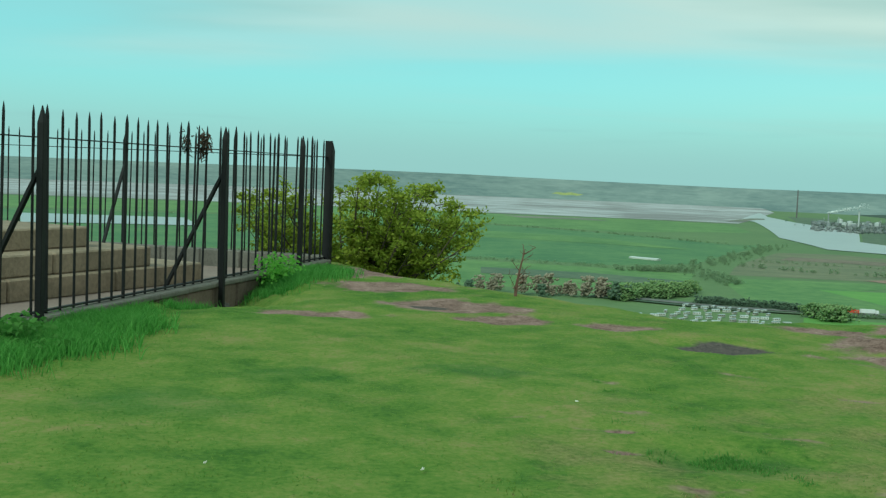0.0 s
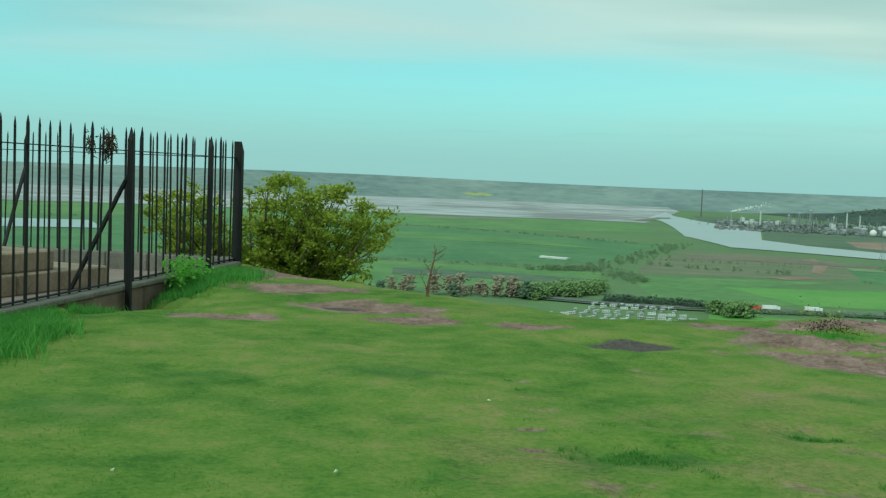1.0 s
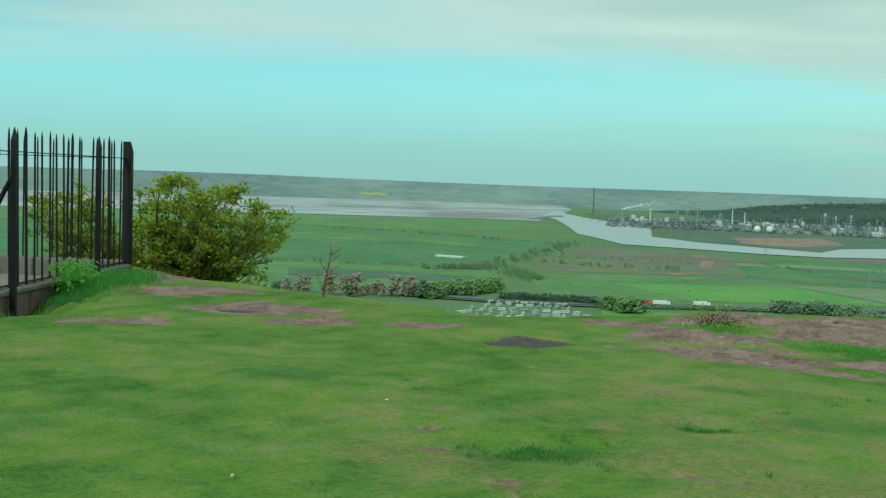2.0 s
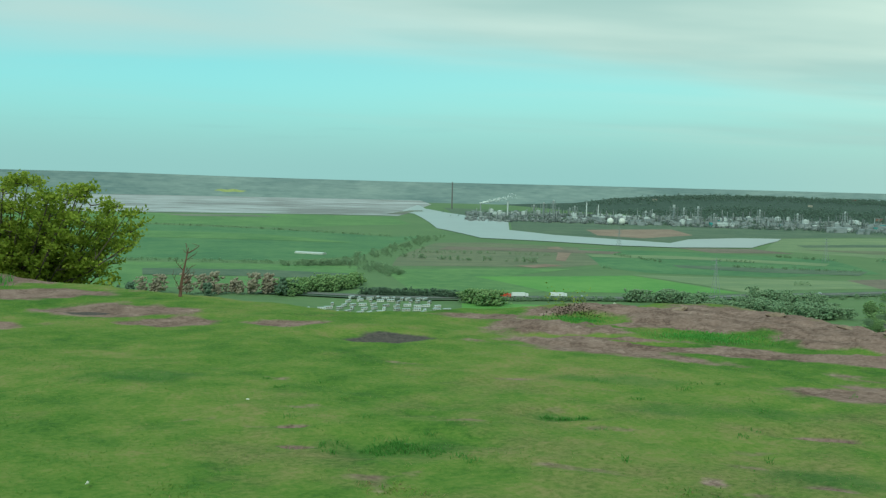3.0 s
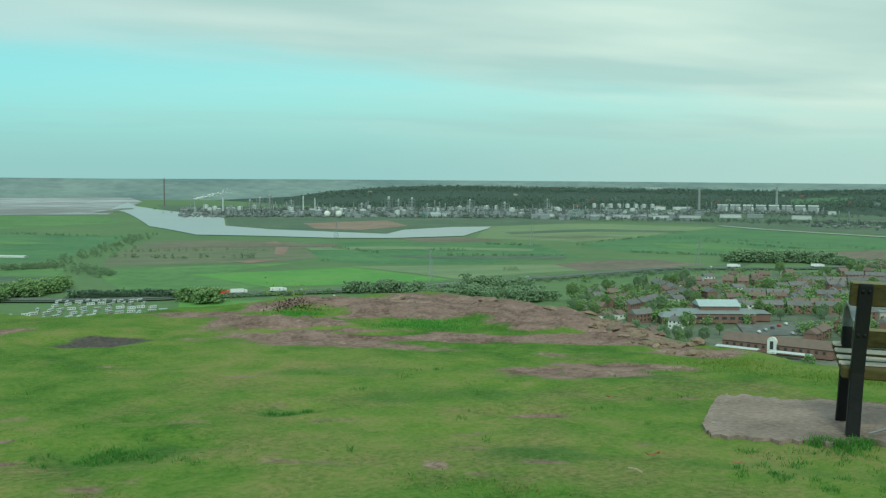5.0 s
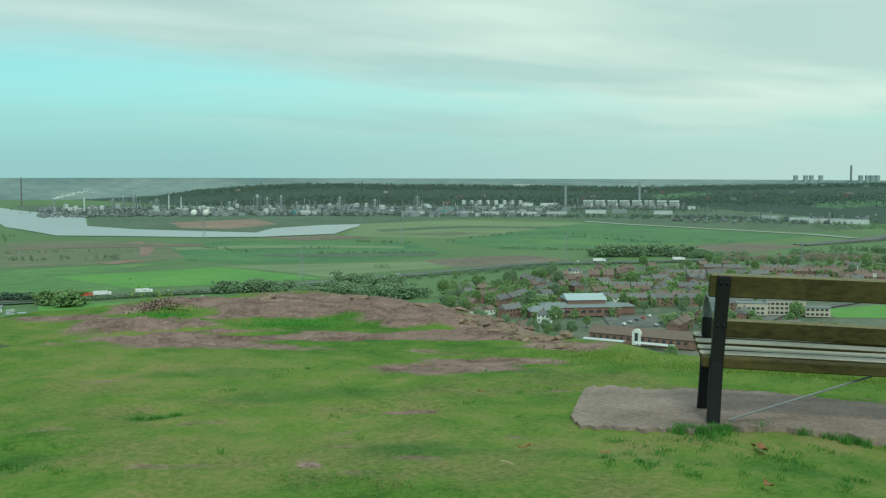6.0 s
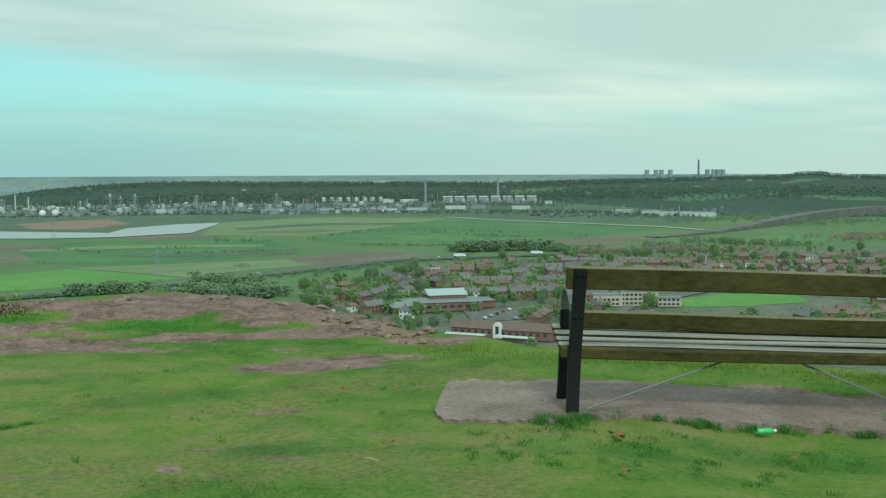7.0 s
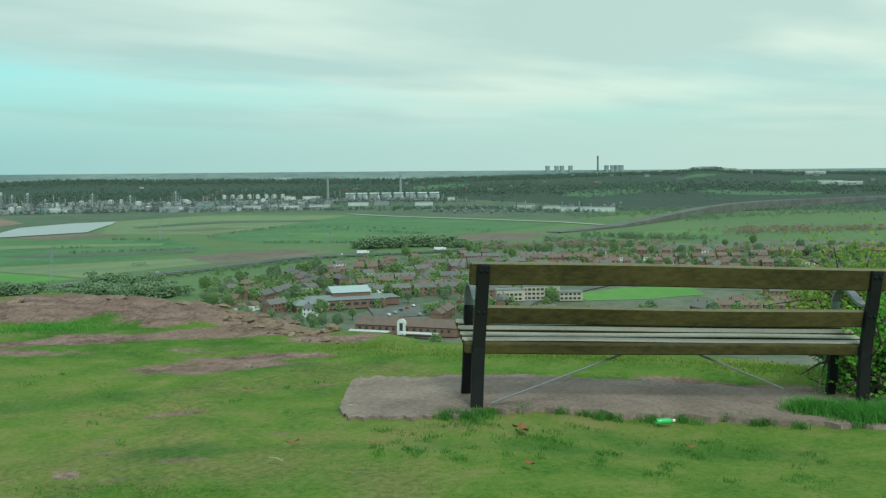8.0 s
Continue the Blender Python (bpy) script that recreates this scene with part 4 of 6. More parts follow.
part("foliage", leaf_cloud("foliage", [tuple(t) for t in fr], (0.05, 0.05, 0.05), 8, 0.03, YELLOWLEAF, 32), YELLOWLEAF, weed)

# ---- stones, litter ----
ROCK = surface("red_sandstone", (0.13, 0.088, 0.064), (0.33, 0.235, 0.17), 0.2, 0.03, bump=0.8, random_tone=0.3)
rnd = random.Random(12)


def stone(b, r, size, flat, label):
    size, flat = size * 0.75, flat * 0.8
    bm = bmesh.new()
    bmesh.ops.create_icosphere(bm, subdivisions=2, radius=size)
    bmesh.ops.scale(bm, vec=(1.3, 0.9, 1.0), verts=bm.verts)
    off = Vector((rnd.random() * 50, rnd.random() * 50, 0))
    for v in bm.verts:
        k = 1 + 0.6 * noise.noise(v.co / size * 0.9 + off) + 0.3 * noise.noise(v.co / size * 2.6 + off)
        v.co = Vector((v.co.x * k, v.co.y * k, max(v.co.z * k * flat, -size * flat * 0.5)))
    p = at(b, r)
    ob = part("rock", bm, ROCK)
    ob.matrix_world = Matrix.Translation((p.x, p.y, height(p.x, p.y) + size * flat * 0.2)) @ pose(0, 0, 0, rnd.uniform(-12, 12), rnd.uniform(-12, 12), rnd.uniform(0, 360))
    tagged(ob, label, "rock", "sandstone rocks on the cliff edge")


for k in range(70):
    b = rnd.uniform(39.2, 45.8)
    r = float(np.interp(b, [39, 42, 46], [10.1, 9.35, 8.75])) + rnd.gauss(0, 0.28)
    stone(b, r, rnd.choice((0.02, 0.03, 0.04, 0.05, 0.06, 0.08)), rnd.uniform(0.45, 0.9), "rough red-brown sandstone lump on the cliff edge")
for b, r in ((37.5, 11.0), (34.2, 11.7), (29.4, 12.1)):
    stone(b, r, 0.10, 0.5, "small loose red-brown sandstone block")
bm = bmesh.new()
for k in range(9):
    box(bm, (0.05, 0.04, 0.03), Matrix.Translation(at(-11.2 + rnd.uniform(-0.5, 0.4), 12.25 + rnd.uniform(-0.15, 0.1), -0.22 + rnd.uniform(0, 0.04))) @ pose(0, 0, 0, rnd.uniform(0, 90), rnd.uniform(0, 90), 0), 0.006)
tagged(part("rubble", bm, COPING), "pale broken stone bits at the railing post", "rubble", kind="stuff")

GREENPLASTIC = surface("green_plastic", (0.06, 0.42, 0.10), (0.16, 0.62, 0.20), 0.1, 0.02, rough=0.3, bump=0)
p = at(62.2, 5.93)
bottle = tagged(new("drink_bottle"), "small bright green plastic bottle lying on the grass", "bottle")
bottle.matrix_world = Matrix.Translation((p.x, p.y, height(p.x, p.y) + 0.035)) @ pose(0, 0, 0, 0, 90, -38)
bm = bmesh.new()
tube(bm, [(0, 0, -0.05), (0, 0, -0.045), (0, 0, 0.02), (0, 0, 0.035), (0, 0, 0.042)], [0.012, 0.016, 0.016, 0.009, 0.007], 10)
part("body", bm, GREENPLASTIC, bottle, smooth=True)
bm = bmesh.new()
tube(bm, [(0, 0, 0.041), (0, 0, 0.055)], 0.0085, 10)
part("cap", bm, surface("white_plastic", (0.7, 0.7, 0.7), (0.8, 0.8, 0.8), 0.1, 0.02, rough=0.4, bump=0), bottle, "white screw cap")

PAPER = surface("white_paper", (0.50, 0.49, 0.42), (0.68, 0.66, 0.58), 0.1, 0.01)
for b, r, size in ((-0.6, 4.9, 0.018), (-11.9, 4.9, 0.015), (7.3, 6.5, 0.010), (45.8, 6.1, 0.014), (61.2, 7.1, 0.020), (26.2, 12.2, 0.03)):
    bm = bmesh.new()
    bmesh.ops.create_grid(bm, x_segments=4, y_segments=3, size=size)
    for v in bm.verts:
        v.co.z = rnd.uniform(0, size * 0.7)
        v.co.y *= 0.35
    bmesh.ops.solidify(bm, geom=list(bm.faces), thickness=0.002)
    p = at(b, r)
    ob = part("paper_scrap", bm, PAPER)
    ob.matrix_world = Matrix.Translation((p.x, p.y, height(p.x, p.y) + 0.022)) @ pose(0, 0, 0, 0, 0, rnd.uniform(0, 180))
    tagged(ob, "crumpled white paper scrap on the lawn", "litter", "litter on the lawn")
DEADLEAF = surface("dead_leaf", (0.16, 0.06, 0.025), (0.34, 0.16, 0.07), 0.1, 0.01)
for b, r, size in ((54.9, 5.5, 0.045), (54.6, 5.56, 0.035), (55.2, 4.8, 0.035), (47.0, 5.2, 0.025), (42.7, 5.3, 0.028), (43.1, 5.36, 0.02), (63.5, 5.5, 0.03), (40.5, 6.7, 0.02)):
    bm = bmesh.new()
    bmesh.ops.create_grid(bm, x_segments=5, y_segments=3, size=size)
    for v in bm.verts:
        v.co.y *= 0.5 * (1 - (v.co.x / size) ** 2 * 0.8)
        v.co.z = 0.4 * v.co.x ** 2 / size + rnd.uniform(0, 0.008)
    bmesh.ops.solidify(bm, geom=list(bm.faces), thickness=0.002)
    p = at(b, r)
    ob = part("dead_leaf", bm, DEADLEAF)
    ob.matrix_world = Matrix.Translation((p.x, p.y, height(p.x, p.y) + 0.028)) @ pose(0, 0, 0, rnd.uniform(-15, 15), 0, rnd.uniform(0, 180))
    tagged(ob, "curled dry brown leaf on the grass", "leaf", "dead leaves on the lawn")
for b, r, size in ((41.9, 5.0, 0.045),):
    p = at(b, r)
    zt = height(p.x, p.y) + 0.03
    bm = bmesh.new()
    a = rnd.uniform(0, 3)
    tube(bm, [(p.x - size * math.cos(a), p.y - size * math.sin(a), zt), (p.x, p.y, zt + 0.006), (p.x + size * math.cos(a), p.y + size * math.sin(a), zt)], 0.004, 5)
    tagged(part("twig", bm, surface("dry_twig", (0.30, 0.22, 0.14), (0.50, 0.40, 0.28), 0.1, 0.01)), "pale dry twig on the grass", "twig", "twigs on the lawn")


# ---- fields of the plain ----
def field_soil(name, dark, light, size=90.0, fine=9.0, stretch=(1, 1, 1)):
    return surface(name, dark, light, size, fine * 1.2, bump=0, stretch=stretch, spread=0.10)


GREEN = field_soil("pasture", (0.075, 0.163, 0.044), (0.138, 0.237, 0.069))
BRIGHT = field_soil("young_crop", (0.094, 0.237, 0.039), (0.143, 0.286, 0.055))
DEEP = field_soil("deep_green_field", (0.053, 0.140, 0.050), (0.103, 0.200, 0.069))
HEATH = field_soil("rough_heath", (0.098, 0.121, 0.063), (0.172, 0.172, 0.098), 60, 7, (1, 3, 1))
PLOUGH = field_soil("ploughed_earth", (0.125, 0.100, 0.075), (0.200, 0.160, 0.120))
REDSOIL = field_soil("red_made_ground", (0.20, 0.125, 0.095), (0.29, 0.20, 0.155))
OLIVE = field_soil("riverside_rough", (0.057, 0.098, 0.057), (0.109, 0.144, 0.086))
STRAW = field_soil("straw_grass", (0.131, 0.188, 0.088), (0.206, 0.250, 0.119), 120, 12, (1, 4, 1))
TARMAC = field_soil("worn_tarmac", (0.10, 0.10, 0.095), (0.165, 0.165, 0.155), 30, 5)
SALT = field_soil("salt_marsh", (0.11, 0.13, 0.09), (0.22, 0.21, 0.17), 120, 20, (1, 3, 1))
RAPE = field_soil("rape_flower", (0.26, 0.30, 0.11), (0.34, 0.36, 0.14))

FIELDS = [
    ("town_ground", field_soil("town_ground", (0.070, 0.105, 0.055), (0.17, 0.165, 0.13), 26, 5), 0.4,
     [(39.2, 960), (44, 1060), (50, 1190), (58, 1250), (66, 1420), (80, 1500), (80, 470), (60, 470), (46, 520), (39, 640)], "grey streets and yards of the town"),
    ("pasture", GREEN, 0.3, [(-26, 2830), (2, 2680), (9, 2730), (14.5, 2700), (15.6, 2300), (9, 2040), (2, 2170), (-26, 2200)], "flat green grazing marsh by the estuary"),
    ("pasture", DEEP, 0.3, [(-26, 2130), (2, 2105), (8, 1980), (14.6, 1790), (16.6, 1850), (13.0, 1330), (8.7, 1240), (1.7, 1265), (-26, 1300)], "broad deep green marsh pasture"),
    ("pasture", GREEN, 0.3, [(-26, 1210), (1.7, 1215), (8.7, 1190), (13, 1180), (12, 960), (2, 940), (-26, 950)], "green meadow with hedges"),
    ("heath", HEATH, 0.4, [(14.9, 1327), (16.9, 1650), (19.5, 1690), (24.0, 1630), (28, 1600), (26.5, 1340), (23.5, 1235), (14.6, 1195)], "brown-green rough heath by the river"),
    ("field", GREEN, 0.5, [(14.0, 1150), (18.6, 1180), (24.0, 1215), (20.0, 1075), (22.7, 951), (15.8, 905)], "flat mid-green crop field"),
    ("field", BRIGHT, 0.6, [(18.9, 1085), (24.0, 1120), (27.0, 1155), (32.4, 1013), (28, 975), (22.7, 955)], "bright yellow-green crop field"),
    ("field", DEEP, 0.5, [(24.2, 1600), (30, 1600), (36.5, 1560), (39, 1330), (34, 1210), (28, 1195), (25.5, 1250)], "dark green crop field by the river"),
    ("field", STRAW, 0.6, [(27.0, 1165), (32.6, 1025), (38, 1120), (44, 1200), (42, 1250), (35, 1190)], "strip of pale straw-green grass"),
    ("field", STRAW, 0.5, [(34.2, 2130), (39, 2300), (46.0, 2200), (42, 1800), (38.6, 1640), (33.5, 1720)], "pale rough grassland by the canal"),
    ("field", DEEP, 0.6, [(42.2, 1800), (46.2, 2190), (50.5, 2000), (56.8, 1800), (53.5, 1600), (48.5, 1390), (41.5, 1420), (38.8, 1560)], "wide green field crossed by hedges"),
    ("ploughed_field", PLOUGH, 0.6, [(37.4, 1215), (40, 1275), (42.9, 1305), (45.2, 1240), (42, 1165), (39.0, 1130)], "brown ploughed strip of land"),
    ("ploughed_field", PLOUGH, 0.6, [(50.0, 1500), (53.6, 1580), (56.8, 1560), (54.5, 1395), (51.0, 1390)], "brown ploughed strip of land"),
    ("ploughed_field", PLOUGH, 0.6, [(29.3, 1690), (32.9, 1740), (35.0, 1660), (31, 1600)], "brown bare river bank ground"),
    ("works_ground", OLIVE, 0.35, [(41, 2430), (46, 2300), (50, 2120), (57, 1930), (60, 2120), (56, 2700), (50, 3340), (41, 3340)], "dull olive rough ground by the canal"),
    ("waste_ground", REDSOIL, 0.6, [(24.6, 2243), (28.9, 2391), (30.0, 2136), (27.5, 1960), (25.2, 2019)], "bare reddish ground beside the works"),
    ("river_bank", OLIVE, 0.4, [(17.7, 3090), (20.7, 2530), (20.8, 2140), (23, 2000), (26.2, 1905), (29, 1845), (29.9, 1990), (32.4, 2105), (34.4, 2140), (41, 2450), (41, 3300), (30, 3000), (24, 3400), (17.2, 3700)], "dull olive rough ground along the river"),
    ("field", GREEN, 0.6, [(60.4, 1557), (63, 1640), (65.9, 1660), (66.6, 1593), (64, 1500), (61.2, 1470)], "bright green field below the motorway"),
    ("sports_field", BRIGHT, 0.6, [(57.4, 815), (60, 860), (63.3, 880), (64.2, 820), (61, 785), (58.2, 775)], "bright green mown sports field in the town"),
    ("field", BRIGHT, 0.6, [(18.3, 845), (20.5, 850), (23.4, 850), (23.4, 800), (18.3, 800)], "bright green meadow under the hill"),
    ("salt_marsh", SALT, 6.0, [(14.3, 2900), (14.9, 3090), (15.5, 3260), (16.1, 3290), (16.2, 3190), (15.7, 3150), (15.2, 2960)], "muddy spit at the river mouth"),
    ("salt_marsh", SALT, 0.6, [(3.0, 2640), (7.5, 2670), (8.5, 2560), (4, 2520)], "pale patch of salt marsh"),
    ("sand_track", REDSOIL, 0.8, [(22.6, 1590), (23.2, 1620), (23.9, 1500), (23.6, 1330), (23.1, 1340), (23.2, 1480)], "bare sandy track"),
    ("sand_track", REDSOIL, 0.8, [(21.0, 1235), (22.6, 1275), (23.5, 1260), (22.0, 1215)], "bare sandy track"),
    ("field", STRAW, 0.7, [(24.6, 1480), (29, 1500), (36.6, 1470), (36.4, 1420), (30, 1440), (25, 1425)], "thin strip of rough pale grass between ditches"),
    ("field", OLIVE, 0.7, [(29.0, 1330), (34, 1345), (38.4, 1360), (38, 1290), (33.5, 1270), (29.4, 1290)], "dull olive strip of rough pasture"),
    ("field", GREEN, 0.7, [(42.4, 1640), (48, 1560), (53.0, 1590), (49.0, 1460), (43.5, 1520)], "lighter green strip in the wide field"),
    ("field", OLIVE, 0.7, [(35, 1900), (39.5, 2060), (44.5, 2020), (43.6, 1960), (39.5, 1960), (35.4, 1840)], "olive reedy strip along a ditch"),
    ("field", HEATH, 0.7, [(35, 1770), (39, 1830), (41.4, 1790), (38.8, 1720)], "brown rough strip of land"),
    ("field", OLIVE, 0.7, [(38.5, 1080), (43.5, 1160), (47.5, 1290), (47.0, 1230), (43.2, 1120), (38.8, 1050)], "olive rough ground beside the motorway"),
    ("pasture", GREEN, 0.7, [(-10, 1900), (1, 1880), (8, 1800), (12.6, 1600), (8, 1640), (0, 1700), (-10, 1720)], "lighter green strip of marsh pasture"),
    ("pasture", OLIVE, 0.7, [(2, 1130), (8, 1120), (12.4, 1085), (12, 1030), (6, 1050), (2, 1060)], "dull rough meadow strip below the hill"),
    ("heath", PLOUGH, 0.8, [(17.5, 1560), (21.5, 1570), (26.5, 1550), (26, 1490), (20, 1500), (17, 1490)], "brown bare strip across the heath"),
    ("car_park", TARMAC, 0.7, [(47.6, 745), (50.8, 760), (51.3, 705), (47.6, 690)], "grey town car park"),
]
for n, (name, material, lift, corners, label) in enumerate(FIELDS):
    sheet(name, corners, material, lift * 0.2 + 0.008 * n, label, "field")
bm = bmesh.new()
bmesh.ops.create_grid(bm, x_segments=16, y_segments=4, size=1.0)
for v in bm.verts:
    p = at(6.3 + 0.8 * v.co.x, 4876 + 5 * v.co.y * (1.05 - abs(v.co.x) ** 3) + 1.5 * math.sin(v.co.x * 7))
    v.co = (p.x, p.y, height(p.x, p.y) + 1.5)
tagged(part("yellow_field", bm, RAPE), "far yellow rape field across the estuary", "field", kind="structure")


def ribbon(name, line, width, material, lift, label, category="road", rise=None):
    """A road along bearings and distances; rise: its height above the plain at each."""
    pts = [at(b, r, PLAIN + lift + (rise[i] if rise else 0)) for i, (b, r) in enumerate(line)]
    bm = bmesh.new()
    rows = []
    for i, p in enumerate(pts):
        d = (pts[min(i + 1, len(pts) - 1)] - pts[max(i - 1, 0)])
        s = Vector((-d.y, d.x, 0)).normalized() * width / 2
        rows.append((bm.verts.new(p - s), bm.verts.new(p + s)))
        if rise:
            rows[-1] += (bm.verts.new(p + s + Vector((0, 0, -rise[i] - 1))), bm.verts.new(p - s + Vector((0, 0, -rise[i] - 1))))
    for a, b in zip(rows, rows[1:]):
        bm.faces.new((a[0], a[1], b[1], b[0]))
        if rise:
            bm.faces.new((a[0], b[0], b[3], a[3]))
            bm.faces.new((a[1], a[2], b[2], b[1]))
    bmesh.ops.recalc_face_normals(bm, faces=bm.faces)
    return tagged(part(name, bm, material), label, category, kind="structure")


MOTORWAY = [(8, 905), (14.6, 869), (19, 880), (23, 900), (29, 925), (33, 985), (37.6, 1050), (43.1, 1170), (50, 1225), (54, 1300), (59, 1420)]
ribbon("motorway", MOTORWAY, 30, OLIVE, 1.0, "grassy verge of a motorway across the plain")
ribbon("motorway", MOTORWAY, 13, TARMAC, 1.4, "grey motorway across the plain")
ribbon("ship_canal", [(45.9, 2260), (48, 2130), (50.5, 2036), (54, 1930), (57, 1843), (59, 1760)], 15, WATER, 1.0, "pale straight canal along the fields", "canal")
ribbon("motorway", [(56.5, 1560), (59.5, 1690), (61, 1800), (62.6, 1960), (64, 2120), (65.4, 2270), (67, 2400), (68.2, 2480), (71, 2700), (74, 2950)], 24, TARMAC, 1.5,
       "pale motorway rising on an embankment over the valley", rise=[0, 2, 5, 9, 12, 14, 15, 15, 13, 12])
ribbon("road", [(46, 585), (47.2, 640), (47.5, 700), (46.8, 780), (45, 860)], 9, TARMAC, 0.8, "grey town street")
ribbon("road", [(52, 560), (53, 660), (55.6, 780), (60, 900), (66, 1010)], 9, TARMAC, 0.8, "grey town street")


# ---- trees and hedges of the plain ----
EIGHT_V = np.array([(1, 0, 0), (-1, 0, 0), (0, 1, 0), (0, -1, 0), (0, 0, 1), (0, 0, -1)], float)
EIGHT_F = np.array([(0, 2, 4), (2, 1, 4), (1, 3, 4), (3, 0, 4), (2, 0, 5), (1, 2, 5), (3, 1, 5), (0, 3, 5)])


def clumps(name, places, sizes, material, seed, squash=0.8):
    """Many small uneven leaf clumps in one mesh."""
    g = np.random.default_rng(seed)
    places, sizes = np.asarray(places, float), np.asarray(sizes, float)
    n = len(places)
    v = EIGHT_V[None] * g.uniform(0.55, 1.45, (n, len(EIGHT_V), 1)) * sizes[:, None, None]
    a = g.uniform(0, math.tau, n)
    x, y = v[:, :, 0] * np.cos(a)[:, None] - v[:, :, 1] * np.sin(a)[:, None], v[:, :, 0] * np.sin(a)[:, None] + v[:, :, 1] * np.cos(a)[:, None]
    v = np.stack([x + v[:, :, 2] * 0.3, y, v[:, :, 2] * squash], -1)
    v = (v + places[:, None]).reshape(-1, 3)
    f = (EIGHT_F[None] + (np.arange(n) * len(EIGHT_V))[:, None, None]).reshape(-1, 3)
    me = raw_mesh(name, v, f, 3)
    me.materials.append(material)
    return me


FOREST = leafy("far_tree_leaves", (0.258, 0.360, 0.222), (0.396, 0.498, 0.306), 0.9)
SPRING = leafy("town_tree_leaves", (0.209, 0.330, 0.149), (0.429, 0.550, 0.248), 0.9)
CONIFER = leafy("dark_conifer", (0.149, 0.224, 0.155), (0.247, 0.328, 0.224), 0.9)
BARETREE = leafy("bare_reddish_trees", (0.410, 0.360, 0.280), (0.540, 0.470, 0.370), 0.9)
RIDGELEAF = leafy("ridge_woods", (0.165, 0.225, 0.185), (0.230, 0.300, 0.240), 0.9)


def wood(name, zones, tall, material, seed, label, per=None, broad=0.22):
    """Zones: a line of bearings and distances with a half width in metres and a number of trees."""
    g = np.random.default_rng(seed)
    spots, sizes = [], []
    for line, half, n in zones:
        line = np.array([at(b, r)[:2] for b, r in line])
        leg = np.concatenate([[0], np.cumsum(np.linalg.norm(np.diff(line, axis=0), axis=1))])
        u = g.uniform(0, leg[-1], n)
        x, y = np.interp(u, leg, line[:, 0]) + g.normal(0, half * 0.5, n), np.interp(u, leg, line[:, 1]) + g.normal(0, half * 0.5, n)
        base = np.maximum(land(x, y)[0], PLAIN)
        h = tall * g.uniform(0.45, 1.1, n)
        fine = (per or 7) >= 4
        for k in range(round((per or 7) * 5.5) if fine else per * 2):
            w = h * (g.uniform(0.05, 0.12, n) if fine else g.uniform(0.14, 0.27, n))
            spots.append(np.stack([x + g.normal(0, broad, n) * h, y + g.normal(0, broad, n) * h, base + h * g.uniform(0.12, 0.85, n)], -1))
            sizes.append(w)
    tagged(new(name, clumps(name, np.concatenate(spots), np.concatenate(sizes), material, seed)), label, "trees", kind="stuff")


wood("hedge", [([(1.0, 2140), (7.3, 1990), (14.6, 1787)], 2, 150), ([(-20, 1250), (1.7, 1235), (8.7, 1206), (12.9, 1260)], 8, 260), ([(-26, 2150), (1, 2140)], 2, 120)], 5, FOREST, 41, "dark hedge lines along the marsh ditches", 4)
wood("wood", [([(12.8, 1276), (15.2, 1500), (16.8, 1840)], 20, 120), ([(12.4, 1250), (14.2, 1130), (14.9, 1060)], 18, 70), ([(9.5, 1175), (12.2, 1200)], 14, 60), ([(14.8, 1335), (18, 1300), (22, 1300)], 6, 30)], 7, FOREST, 42, "scrubby grey-green trees along a lane")
wood("wood", [([(10.4, 905), (11.6, 930)], 14, 26), ([(18.6, 850), (19.9, 838)], 9, 26), ([(9.0, 880), (10.0, 900)], 8, 16), ([(12.0, 930), (13.0, 990)], 8, 18)], 13, SPRING, 43, "green trees round the caravan park", 16)
wood("conifer_hedge", [([(12.9, 884), (15.5, 888), (18.2, 876)], 3, 130)], 8, CONIFER, 44, "dark clipped conifer hedge behind the caravans", 8)
wood("bare_wood", [([(-3, 905), (-1, 890)], 14, 9), ([(2.2, 900), (3.4, 900)], 14, 5), ([(4.4, 890), (5.8, 894)], 14, 5), ([(6.6, 894), (8.4, 896)], 12, 13)], 19, BARETREE, 45, "pinkish leafless trees below the hill", 12, 0.13)
wood("wood", [([(1.2, 880), (1.9, 880)], 8, 4), ([(4.9, 868), (5.3, 868)], 5, 3), ([(8.9, 880), (9.8, 884)], 10, 5)], 17, CONIFER, 46, "dark evergreen trees below the hill", 12, 0.10)
wood("wood", [([(30.5, 860), (33, 880), (37, 850)], 22, 110), ([(33.5, 960), (36, 920)], 14, 40), ([(27, 905), (31, 900)], 8, 40)], 11, FOREST, 47, "dark green wood at the edge of the town", 14)
wood("wood", [([(46.9, 1300), (49, 1320), (51.4, 1310)], 20, 90)], 15, FOREST, 48, "round dark copse among the fields", 14)
wood("hedge", [([(41.4, 1430), (45, 1400), (48.4, 1385)], 2, 90), ([(45, 1700), (50, 1560)], 2, 70), ([(38.7, 1560), (42.2, 1800)], 2, 60), ([(42.2, 1800), (48, 1700), (53.5, 1600)], 2, 60), ([(26, 1480), (28.5, 1370)], 3, 40), ([(32, 1330), (35, 1335), (38, 1340)], 3, 60), ([(34, 1560), (37, 1530)], 3, 40), ([(15.5, 1420), (20, 1430), (23, 1420)], 5, 60), ([(31, 1430), (33, 1420)], 3, 22), ([(25.5, 1250), (26, 1240)], 4, 5), ([(35.3, 1125), (35.8, 1130)], 5, 8)], 4.5, FOREST, 49, "dark field hedges and bushes", 4)
